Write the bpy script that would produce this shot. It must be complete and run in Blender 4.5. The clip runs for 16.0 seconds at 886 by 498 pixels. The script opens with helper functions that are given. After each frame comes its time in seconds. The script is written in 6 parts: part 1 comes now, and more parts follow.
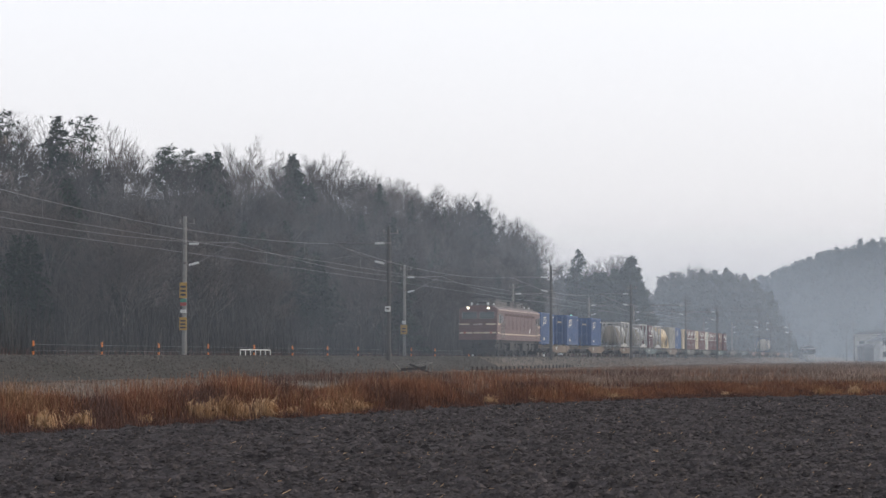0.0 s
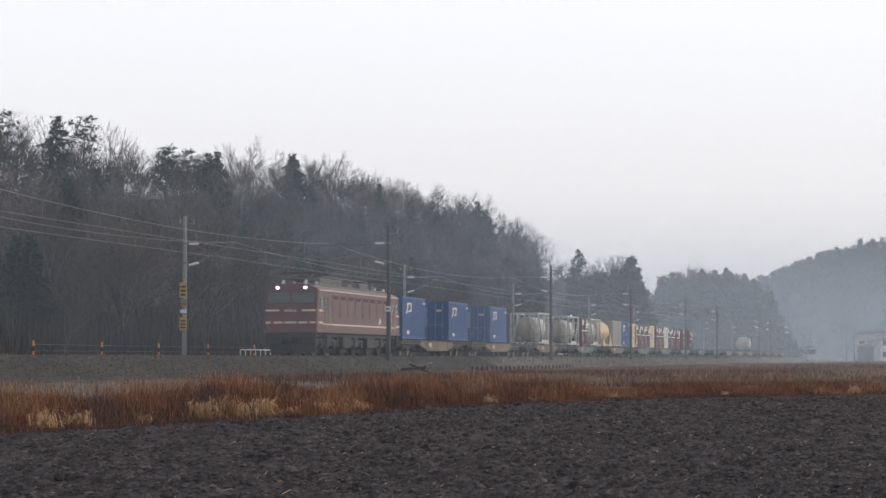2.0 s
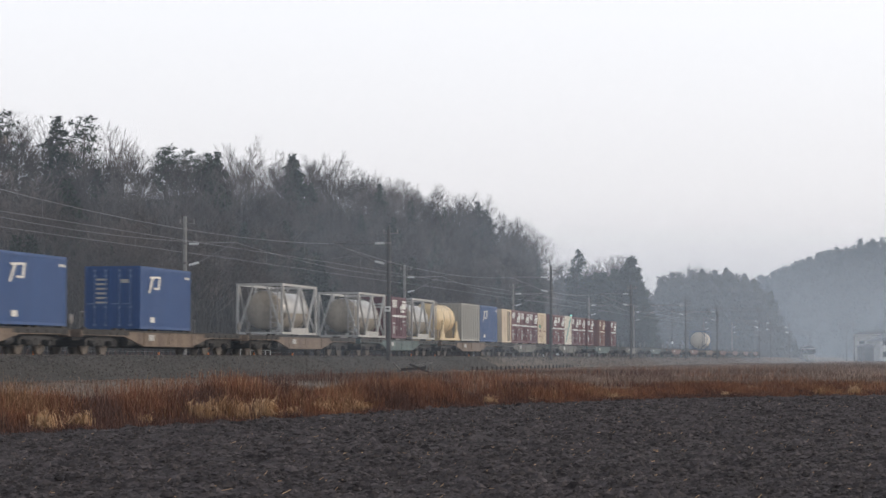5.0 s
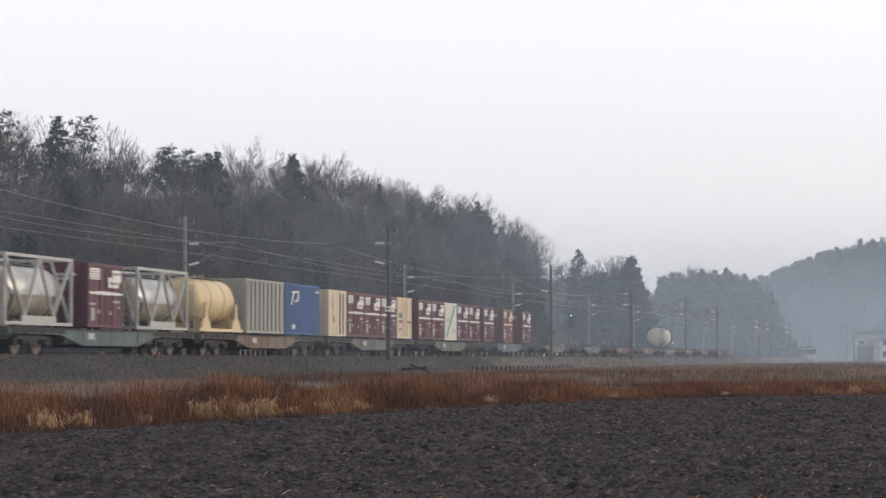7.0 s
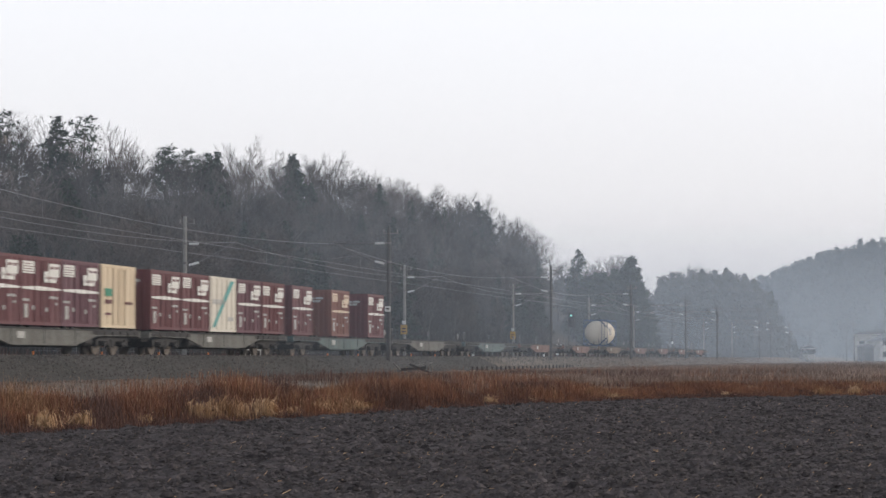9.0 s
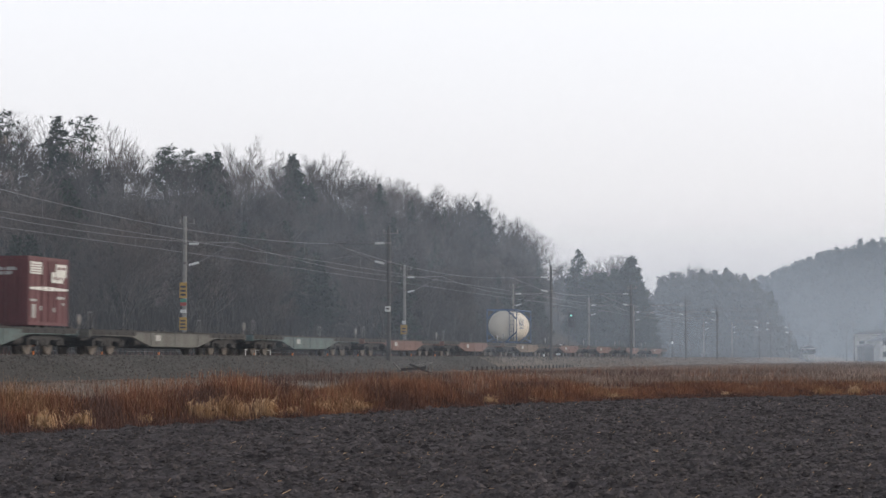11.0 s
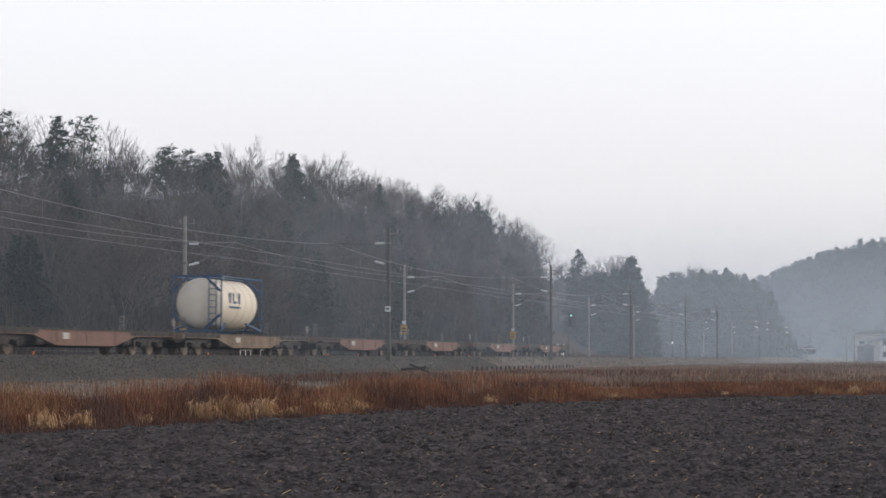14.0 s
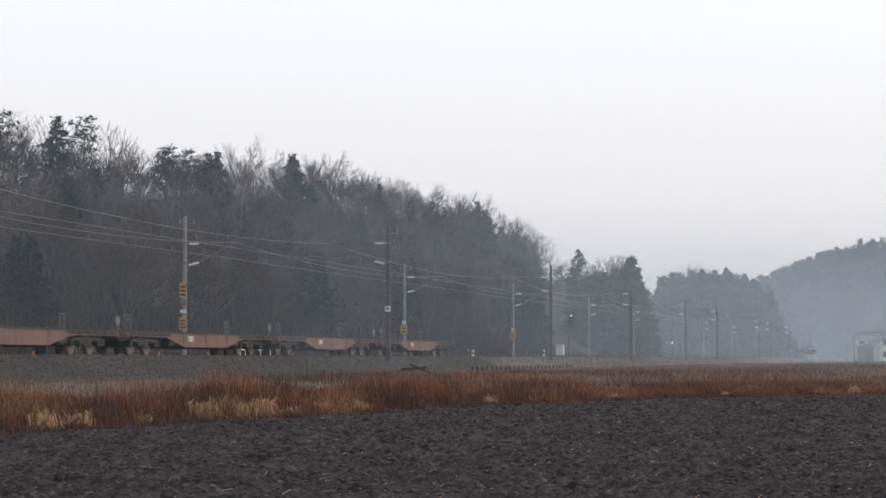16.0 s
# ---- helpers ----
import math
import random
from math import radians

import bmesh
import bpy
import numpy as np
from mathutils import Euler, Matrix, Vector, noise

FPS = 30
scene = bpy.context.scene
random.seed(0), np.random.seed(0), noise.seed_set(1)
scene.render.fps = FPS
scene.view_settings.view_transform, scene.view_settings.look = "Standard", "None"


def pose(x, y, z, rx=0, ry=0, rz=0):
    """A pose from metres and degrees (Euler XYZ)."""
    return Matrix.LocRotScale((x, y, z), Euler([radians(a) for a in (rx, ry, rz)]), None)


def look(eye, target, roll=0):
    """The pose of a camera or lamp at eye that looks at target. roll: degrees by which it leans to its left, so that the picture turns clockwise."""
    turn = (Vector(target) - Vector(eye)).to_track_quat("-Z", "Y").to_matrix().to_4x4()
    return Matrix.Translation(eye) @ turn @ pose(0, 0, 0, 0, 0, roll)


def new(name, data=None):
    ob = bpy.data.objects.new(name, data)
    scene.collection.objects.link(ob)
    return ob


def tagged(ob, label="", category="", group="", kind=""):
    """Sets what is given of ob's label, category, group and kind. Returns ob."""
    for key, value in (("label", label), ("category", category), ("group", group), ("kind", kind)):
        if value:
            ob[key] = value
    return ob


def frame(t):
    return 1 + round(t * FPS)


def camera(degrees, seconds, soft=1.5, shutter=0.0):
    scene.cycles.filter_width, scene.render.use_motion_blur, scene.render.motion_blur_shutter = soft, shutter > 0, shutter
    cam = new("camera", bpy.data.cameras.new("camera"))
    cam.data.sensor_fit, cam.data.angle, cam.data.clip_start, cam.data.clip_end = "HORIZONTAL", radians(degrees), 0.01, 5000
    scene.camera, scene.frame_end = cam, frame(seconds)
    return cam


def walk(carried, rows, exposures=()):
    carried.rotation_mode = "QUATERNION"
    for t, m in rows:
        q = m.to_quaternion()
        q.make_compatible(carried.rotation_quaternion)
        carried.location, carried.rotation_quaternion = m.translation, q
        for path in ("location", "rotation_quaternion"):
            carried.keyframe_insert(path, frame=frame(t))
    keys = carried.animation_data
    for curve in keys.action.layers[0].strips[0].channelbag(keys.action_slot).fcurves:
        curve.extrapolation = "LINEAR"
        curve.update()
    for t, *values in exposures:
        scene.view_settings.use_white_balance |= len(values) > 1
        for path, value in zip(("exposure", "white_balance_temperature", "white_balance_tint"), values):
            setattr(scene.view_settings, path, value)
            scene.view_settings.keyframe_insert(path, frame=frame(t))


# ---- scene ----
# A static tripod shot: eye 1.6 m over a ploughed field, a long lens, tilted up 2.9 degrees.
EYE_Z = 1.6
cam = camera(23.36, 16.0, soft=1.5, shutter=0.4)
walk(cam, [(0.0, pose(0, 0, EYE_Z, 92.908, 0, 0)), (16.0, pose(0, 0, EYE_Z, 92.908, 0, 0))],
     exposures=[(0.0, 0.0), (16.0, 0.0)])

# The railway: direction of the near track, its centre line, and its rail level.
TH = radians(12.93)
UX, UY = math.sin(TH), math.cos(TH)
NX, NY = UY, -UX
CX, CY = -32.6 - 1.225 * NX, -1.225 * NY
RAIL_Z = 1.72
SPEED = 23.67
TRACK_RZ = 90 - 12.93


def trk(s, lat, z=0.0):
    """A place by its distance along the near track, its offset towards the field, and its height over the field."""
    return Vector((CX + s * UX + lat * NX, CY + s * UY + lat * NY, z))


def trk_inv(x, y):
    dx, dy = x - CX, y - CY
    return dx * UX + dy * UY, dx * NX + dy * NY


# ---- world, sun ----
SUN_EL, SUN_AZ = radians(16), radians(72)   # azimuth from +Y towards +X
world = bpy.data.worlds.new("world")
scene.world = world
world.use_nodes = True
wn, wl = world.node_tree.nodes, world.node_tree.links
wn.clear()
sky = wn.new("ShaderNodeTexSky")
sky.sky_type, sky.sun_disc = "NISHITA", False
sky.sun_elevation, sky.sun_rotation = SUN_EL, SUN_AZ
sky.air_density, sky.dust_density, sky.ozone_density = 1.0, 6.0, 1.0
hs = wn.new("ShaderNodeHueSaturation")
hs.inputs["Saturation"].default_value = 0.35
cover = wn.new("ShaderNodeMixRGB")
cover.inputs["Fac"].default_value = 0.72
cloud = wn.new("ShaderNodeValToRGB")       # an even cloud cover, a little greyer towards the horizon
geo = wn.new("ShaderNodeTexCoord")
sep = wn.new("ShaderNodeSeparateXYZ")
wl.new(geo.outputs["Generated"], sep.inputs[0])
wl.new(sep.outputs["Z"], cloud.inputs["Fac"])
ce = cloud.color_ramp.elements
ce[0].position, ce[0].color = 0.0, (11.5, 11.1, 11.3, 1)
ce[1].position, ce[1].color = 1.0, (3.8, 4.2, 5.0, 1)
for pos, c in ((0.06, (12.2, 11.9, 12.2)), (0.20, (13.0, 13.3, 14.0)), (0.36, (11.5, 11.9, 12.8)), (0.6, (6.4, 6.8, 7.6))):
    ce.new(pos).color = (*c, 1)
bgn = wn.new("ShaderNodeBackground")
bgn.inputs["Strength"].default_value = 0.1
out = wn.new("ShaderNodeOutputWorld")
wl.new(sky.outputs[0], hs.inputs["Color"])
wl.new(hs.outputs[0], cover.inputs[1])
wl.new(cloud.outputs[0], cover.inputs[2])
wl.new(cover.outputs[0], bgn.inputs["Color"])
wl.new(bgn.outputs[0], out.inputs[0])

sun = new("sun", bpy.data.lights.new("sun", "SUN"))
sun.data.energy, sun.data.angle, sun.data.color = 1.2, radians(12), (1.0, 0.86, 0.68)
sun.matrix_world = look((0, 0, 60), (-60 * math.sin(SUN_AZ) * math.cos(SUN_EL), -60 * math.cos(SUN_AZ) * math.cos(SUN_EL), 60 - 60 * math.sin(SUN_EL)))
# ---- materials ----
def mat(name, col, rough=0.7, metal=0.0, col2=None, scale=2.0, fine=18.0, amount=0.5, bump=0.0, bump_scale=40.0,
        streak=False, per_object=0.0, glow=None, spec=0.3, per_island=0.0):
    """A painted, weathered or natural surface: colour varied at two scales, fine relief."""
    m = bpy.data.materials.new(name)
    m.use_nodes = True
    n, l = m.node_tree.nodes, m.node_tree.links
    b = n["Principled BSDF"]
    b.inputs["Roughness"].default_value, b.inputs["Metallic"].default_value = rough, metal
    b.inputs["Specular IOR Level"].default_value = spec
    c2 = col2 if col2 else tuple(c * 0.55 for c in col)
    tc = n.new("ShaderNodeTexCoord")
    mp = n.new("ShaderNodeMapping")
    if streak:
        mp.inputs["Scale"].default_value = (1.0, 1.0, 0.12)
    l.new(tc.outputs["Object"], mp.inputs[0])
    big, small = n.new("ShaderNodeTexNoise"), n.new("ShaderNodeTexNoise")
    big.inputs["Scale"].default_value, big.inputs["Detail"].default_value = scale, 6.0
    small.inputs["Scale"].default_value, small.inputs["Detail"].default_value = fine, 5.0
    l.new(mp.outputs[0], big.inputs["Vector"])
    l.new(tc.outputs["Object"], small.inputs["Vector"])
    add = n.new("ShaderNodeMath")
    add.operation = "MULTIPLY"
    l.new(big.outputs["Fac"], add.inputs[0])
    l.new(small.outputs["Fac"], add.inputs[1])
    rng = n.new("ShaderNodeMapRange")
    rng.inputs["From Min"].default_value, rng.inputs["From Max"].default_value = 0.12, 0.40
    rng.inputs["To Max"].default_value = amount
    l.new(add.outputs[0], rng.inputs["Value"])
    mix = n.new("ShaderNodeMixRGB")
    mix.inputs[1].default_value, mix.inputs[2].default_value = (*col, 1), (*c2, 1)
    l.new(rng.outputs[0], mix.inputs["Fac"])
    last = mix.outputs[0]
    for on, node, outp in ((per_object, "ShaderNodeObjectInfo", "Random"), (per_island, "ShaderNodeNewGeometry", "Random Per Island")):
        if on:
            oi = n.new(node)
            mr = n.new("ShaderNodeMapRange")
            mr.inputs["To Min"].default_value, mr.inputs["To Max"].default_value = 1 - on, 1 + on
            l.new(oi.outputs[outp], mr.inputs["Value"])
            hv = n.new("ShaderNodeHueSaturation")
            l.new(mr.outputs[0], hv.inputs["Value"])
            l.new(last, hv.inputs["Color"])
            last = hv.outputs[0]
    l.new(last, b.inputs["Base Color"])
    if bump:
        bn, bt = n.new("ShaderNodeBump"), n.new("ShaderNodeTexNoise")
        bt.inputs["Scale"].default_value, bt.inputs["Detail"].default_value = bump_scale, 6.0
        l.new(tc.outputs["Object"], bt.inputs["Vector"])
        bn.inputs["Distance"].default_value, bn.inputs["Strength"].default_value = bump, 0.8
        l.new(bt.outputs["Fac"], bn.inputs["Height"])
        l.new(bn.outputs[0], b.inputs["Normal"])
    if glow:
        b.inputs["Emission Color"].default_value = (*glow[:3], 1)
        b.inputs["Emission Strength"].default_value = glow[3]
    return m


SOIL = mat("ploughed_soil", (0.090, 0.075, 0.075), 0.95, col2=(0.029, 0.025, 0.026), scale=0.9, fine=16.0, amount=1.0, bump=0.045, bump_scale=22)
EARTH = mat("earth_with_dry_grass", (0.205, 0.165, 0.135), 0.95, col2=(0.10, 0.088, 0.074), scale=0.25, fine=2.2, amount=1.0, bump=0.05, bump_scale=5)
BALLAST = mat("ballast", (0.083, 0.076, 0.070), 0.9, col2=(0.052, 0.050, 0.045), scale=0.3, fine=24, amount=1.0, bump=0.05, bump_scale=26)
STONE = mat("ballast_stone", (0.135, 0.122, 0.113), 0.9, col2=(0.065, 0.060, 0.057), scale=2, fine=9, amount=0.8, per_island=0.45)
RUSTGRASS = mat("russet_dead_grass", (0.29, 0.128, 0.072), 0.9, col2=(0.135, 0.068, 0.050), scale=0.35, fine=2, amount=1.0, per_island=0.45)
MAUVEGRASS = mat("withered_maroon_grass", (0.150, 0.082, 0.066), 0.9, col2=(0.085, 0.056, 0.050), scale=0.4, fine=2, amount=1.0, per_island=0.4)
TANGRASS = mat("tan_dead_grass", (0.40, 0.235, 0.125), 0.9, col2=(0.22, 0.125, 0.075), scale=0.4, fine=3, amount=1.0, per_island=0.4)
PALEGRASS = mat("bleached_dead_grass", (0.62, 0.42, 0.25), 0.9, col2=(0.34, 0.21, 0.12), scale=0.5, fine=4, amount=1.0, per_island=0.3)
DULLGRASS = mat("dull_dead_grass", (0.38, 0.280, 0.225), 0.9, col2=(0.19, 0.143, 0.122), scale=0.12, fine=0.8, amount=1.0, per_island=0.35)
SEDGE = mat("withered_sedge", (0.25, 0.185, 0.150), 0.9, col2=(0.15, 0.115, 0.10), scale=0.12, fine=0.8, amount=1.0, per_island=0.35)
BARK = mat("grey_bark", (0.11, 0.098, 0.092), 0.95, col2=(0.06, 0.054, 0.052), scale=0.8, fine=6, amount=1.0, per_object=0.25)
TWIG = mat("bare_twigs", (0.108, 0.090, 0.084), 0.95, col2=(0.060, 0.052, 0.050), scale=0.3, fine=2, amount=1.0, per_object=0.5)
CLOD = mat("earth_clods", (0.105, 0.089, 0.088), 0.9, col2=(0.036, 0.031, 0.032), scale=1.5, fine=9, amount=1.0, per_island=0.55)
NEEDLE = mat("cedar_needles", (0.045, 0.060, 0.042), 0.9, col2=(0.025, 0.036, 0.028), scale=0.5, fine=3, amount=1.0, per_object=0.25, per_island=0.35)
BRUSH = mat("winter_undergrowth", (0.068, 0.060, 0.054), 0.95, col2=(0.036, 0.036, 0.036), scale=0.15, fine=1.2, amount=1.0, per_island=0.4)
FOREST_FLOOR = mat("leaf_litter", (0.060, 0.050, 0.044), 0.95, col2=(0.035, 0.032, 0.03), scale=0.1, fine=0.9, amount=1.0)
CONCRETE = mat("weathered_concrete", (0.30, 0.285, 0.265), 0.85, col2=(0.17, 0.155, 0.145), scale=1.2, fine=8, amount=0.8, streak=True, bump=0.004)
DARKPOLE = mat("dark_stained_pole", (0.105, 0.10, 0.098), 0.85, col2=(0.055, 0.052, 0.052), scale=1.2, fine=8, amount=0.8, streak=True)
STEEL = mat("dull_steel", (0.20, 0.19, 0.185), 0.5, 0.7, col2=(0.12, 0.10, 0.09), scale=3, amount=0.8)
WIRE = mat("oxidised_wire", (0.24, 0.225, 0.225), 0.55, 0.3, amount=0.3)
RAIL = mat("rusty_rail", (0.16, 0.10, 0.075), 0.6, 0.4, col2=(0.09, 0.06, 0.05), scale=3, amount=0.9)
PORCELAIN = mat("white_porcelain", (0.80, 0.80, 0.79), 0.25, col2=(0.65, 0.64, 0.62), amount=0.4, spec=0.5)
YELLOW = mat("yellow_sign_enamel", (0.50, 0.29, 0.05), 0.5, col2=(0.33, 0.19, 0.04), amount=0.6)
ORANGE = mat("orange_marker_paint", (0.75, 0.22, 0.05), 0.6, col2=(0.5, 0.17, 0.05), amount=0.6)
BLACKP = mat("black_paint", (0.025, 0.025, 0.028), 0.6, col2=(0.05, 0.045, 0.04), amount=0.6)
WHITEP = mat("white_paint", (0.78, 0.77, 0.74), 0.6, col2=(0.55, 0.52, 0.48), amount=0.6, streak=True)
GREENP = mat("green_paint", (0.06, 0.26, 0.17), 0.6, amount=0.4)
REDP = mat("red_paint", (0.40, 0.07, 0.06), 0.6, amount=0.4)
TEALP = mat("teal_stripe_paint", (0.12, 0.36, 0.34), 0.6, amount=0.3)
BOGIE = mat("oily_bogie_iron", (0.034, 0.033, 0.034), 0.7, 0.2, col2=(0.052, 0.044, 0.040), scale=2.5, fine=12, amount=0.9)
WHEELM = mat("brake_dust_wheel", (0.185, 0.155, 0.13), 0.6, 0.2, col2=(0.07, 0.055, 0.046), scale=4, amount=0.8)
LOCO_RED = mat("faded_rose_red_paint", (0.150, 0.069, 0.063), 0.42, col2=(0.090, 0.050, 0.048), scale=0.9, fine=7, amount=0.8, streak=True)
LOCO_GRILLE = mat("grimy_grille", (0.085, 0.045, 0.04), 0.8, amount=0.7)
LOCO_GUTTER = mat("faded_pink_gutter_paint", (0.66, 0.52, 0.46), 0.5, amount=0.6)
LOCO_CREAM = mat("cream_band_paint", (0.74, 0.60, 0.45), 0.5, col2=(0.5, 0.38, 0.28), amount=0.6)
LOCO_ROOF = mat("roof_grey", (0.15, 0.142, 0.138), 0.75, col2=(0.13, 0.12, 0.115), scale=1.5, amount=0.9)
GLASSD = mat("dark_cab_glass", (0.045, 0.06, 0.06), 0.08, col2=(0.06, 0.08, 0.08), amount=0.4, spec=0.6)
HEADLAMP = mat("lit_headlamp", (0.9, 0.85, 0.75), 0.2, glow=(1.0, 0.88, 0.68, 4.0))
C_BROWN = mat("maroon_container_paint", (0.150, 0.046, 0.053), 0.55, col2=(0.105, 0.04, 0.04), scale=1.2, fine=8, amount=0.8, streak=True)
C_PLUM = mat("plum_container_paint", (0.145, 0.058, 0.075), 0.55, col2=(0.10, 0.045, 0.055), scale=1.2, fine=8, amount=0.8, streak=True)
C_RUSTY = mat("rust_streaked_maroon_paint", (0.175, 0.062, 0.056), 0.6, col2=(0.21, 0.10, 0.07), scale=1.6, fine=8, amount=0.9, streak=True)
C_PALEBLUE = mat("worn_pale_blue_paint", (0.16, 0.24, 0.42), 0.55, amount=0.5)
C_BLUE = mat("blue_container_paint", (0.035, 0.091, 0.25), 0.5, col2=(0.026, 0.066, 0.185), scale=1.0, fine=8, amount=0.7, streak=True, per_object=0.0)
C_CREAM = mat("cream_container_paint", (0.72, 0.60, 0.44), 0.55, col2=(0.55, 0.42, 0.28), scale=1.2, fine=8, amount=0.7, streak=True)
C_WHITE = mat("off_white_container_paint", (0.74, 0.70, 0.62), 0.55, col2=(0.55, 0.48, 0.38), scale=1.2, fine=8, amount=0.7, streak=True)
C_GREY = mat("grey_container_paint", (0.40, 0.395, 0.365), 0.6, col2=(0.25, 0.23, 0.20), scale=1.2, fine=8, amount=0.8, streak=True)
# lower shell of the steel tanks, duller and browner than their upper jacket
T_LOWER = mat("dull_beige_tank_belly", (0.40, 0.345, 0.275), 0.6, 0.1, col2=(0.22, 0.19, 0.16), scale=1.0, fine=6, amount=0.9, streak=True)
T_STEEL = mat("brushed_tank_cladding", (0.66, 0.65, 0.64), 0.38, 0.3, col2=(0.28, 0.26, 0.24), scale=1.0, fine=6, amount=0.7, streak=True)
T_CREAM = mat("cream_tank_cladding", (0.72, 0.56, 0.33), 0.45, col2=(0.5, 0.36, 0.2), scale=1.0, fine=6, amount=0.6, streak=True)
T_WHITE = mat("ivory_tank_cladding", (0.80, 0.74, 0.64), 0.45, col2=(0.56, 0.48, 0.38), scale=1.0, fine=6, amount=0.55, streak=True)
F_GREY = mat("pale_grey_frame_paint", (0.50, 0.49, 0.47), 0.55, col2=(0.3, 0.28, 0.26), scale=2, amount=0.7)
F_BLUE = mat("blue_frame_paint", (0.05, 0.095, 0.19), 0.5, amount=0.5)
W_TAN = mat("rust_tan_wagon_paint", (0.225, 0.165, 0.12), 0.7, col2=(0.09, 0.062, 0.048), scale=1.3, fine=7, amount=0.9, streak=True)
W_TEAL = mat("faded_teal_wagon_paint", (0.115, 0.165, 0.165), 0.7, col2=(0.07, 0.072, 0.066), scale=1.3, fine=7, amount=0.8, streak=True)
W_GREY = mat("grimy_grey_wagon_paint", (0.165, 0.165, 0.15), 0.7, col2=(0.085, 0.075, 0.065), scale=1.3, fine=7, amount=0.9, streak=True)
W_RED = mat("red_brown_wagon_paint", (0.20, 0.108, 0.088), 0.7, col2=(0.10, 0.06, 0.05), scale=1.3, fine=7, amount=0.8, streak=True)
BEIGE = mat("beige_wall_plaster", (0.66, 0.65, 0.63), 0.85, col2=(0.40, 0.37, 0.33), amount=0.6)
SLATE = mat("slate_roof", (0.16, 0.16, 0.17), 0.7, amount=0.6)


# ---- mesh helpers ----
def box(bm, x0, x1, y0, y1, z0, z1, bev=0.0):
    r = bmesh.ops.create_cube(bm, size=1.0, matrix=Matrix.Translation(((x0 + x1) / 2, (y0 + y1) / 2, (z0 + z1) / 2))
                              @ Matrix.Diagonal((abs(x1 - x0), abs(y1 - y0), abs(z1 - z0), 1)))
    if bev:
        es = list({e for v in r["verts"] for e in v.link_edges})
        bmesh.ops.bevel(bm, geom=es, offset=bev, segments=2, affect="EDGES", profile=0.5)
    return r


def cyl(bm, p, q, r, seg=12, r2=None, caps=True):
    p, q = Vector(p), Vector(q)
    d = q - p
    m = Matrix.Translation((p + q) / 2) @ d.to_track_quat("Z", "Y").to_matrix().to_4x4()
    bmesh.ops.create_cone(bm, cap_ends=caps, segments=seg, radius1=r, radius2=r if r2 is None else r2, depth=d.length, matrix=m)


def beam(bm, p, q, w, h):
    """A square bar from p to q."""
    p, q = Vector(p), Vector(q)
    d = q - p
    m = Matrix.Translation((p + q) / 2) @ d.to_track_quat("Z", "Y").to_matrix().to_4x4() @ Matrix.Diagonal((w, h, d.length, 1))
    bmesh.ops.create_cube(bm, size=1.0, matrix=m)


def extrude_profile(bm, pts, y0, y1):
    """A side profile in x and z, drawn out across y."""
    a = [bm.verts.new((x, y0, z)) for x, z in pts]
    b = [bm.verts.new((x, y1, z)) for x, z in pts]
    k = len(pts)
    bm.faces.new(a)
    bm.faces.new(b[::-1])
    for i in range(k):
        bm.faces.new((a[i], b[i], b[(i + 1) % k], a[(i + 1) % k]))


def mesh_of(name, bm, material, smooth=False):
    bmesh.ops.recalc_face_normals(bm, faces=bm.faces)
    me = bpy.data.meshes.new(name)
    bm.to_mesh(me)
    bm.free()
    if smooth:
        me.shade_smooth()
    me.materials.append(material)
    return me


def part(name, bm, material, parent, label="", smooth=False, at=None):
    ob = new(name, mesh_of(name, bm, material, smooth))
    ob.parent = parent
    if at is not None:
        ob.matrix_basis = at
    return tagged(ob, label)


def share(name, me, parent, at=None):
    ob = new(name, me)
    ob.parent = parent
    if at is not None:
        ob.matrix_basis = at
    return ob


def thing(name, label, category, group="", kind="", at=None):
    ob = tagged(new(name), label, category, group, kind)
    if at is not None:
        ob.matrix_basis = at
    return ob


def BM():
    return bmesh.new()


def raw_mesh(name, vs, fs, material, smooth=False):
    me = bpy.data.meshes.new(name)
    me.from_pydata(vs, [], fs)
    if smooth:
        me.shade_smooth()
    me.materials.append(material)
    return me
# ---- ground ----
EDGE = [(-30.0, -9.0), (-8.9, 43.0), (-6.2, 49.0), (-2.8, 58.0), (2.1, 70.0), (8.9, 81.0), (18.0, 88.0), (40.0, 97.0), (120.0, 120.0), (900.0, 300.0)]


def edge_y(x):
    """Where the ploughed field ends, by x."""
    return float(np.interp(x, [e[0] for e in EDGE], [e[1] for e in EDGE]))


def smooth01(a, b, v):
    t = min(1.0, max(0.0, (v - a) / (b - a)))
    return t * t * (3 - 2 * t)


def hill_height(s, lat):
    """The wooded hill beyond the far track: it fades out along the line."""
    if lat > -11:
        return 0.0
    back = -11 - lat
    ridge = 13.0 + 7.6 * smooth01(170, 310, s)
    rise = ridge * smooth01(0, 44, back) * (1.0 - 0.3 * smooth01(60, 140, back))
    along = 1.0 - smooth01(268, 345, s - 5.2 * min(back - 3, 36)) * 0.97
    return rise * along


def ground_z(x, y):
    s, lat = trk_inv(x, y)
    if lat > 2.6:
        over = y - edge_y(x)
        shelf = 0.78
        low = 0.42 * smooth01(-0.6, 8.0, over) + 0.36 * smooth01(6.0, 30.0, over)
        z = low + (RAIL_Z - 0.08 - shelf) * (1 - smooth01(2.5, 4.9, lat))
        return z
    if lat > -8.0:
        return RAIL_Z - 0.06
    return RAIL_Z - 0.06 - 0.35 * smooth01(8.0, 10.5, -lat) + hill_height(s, lat)


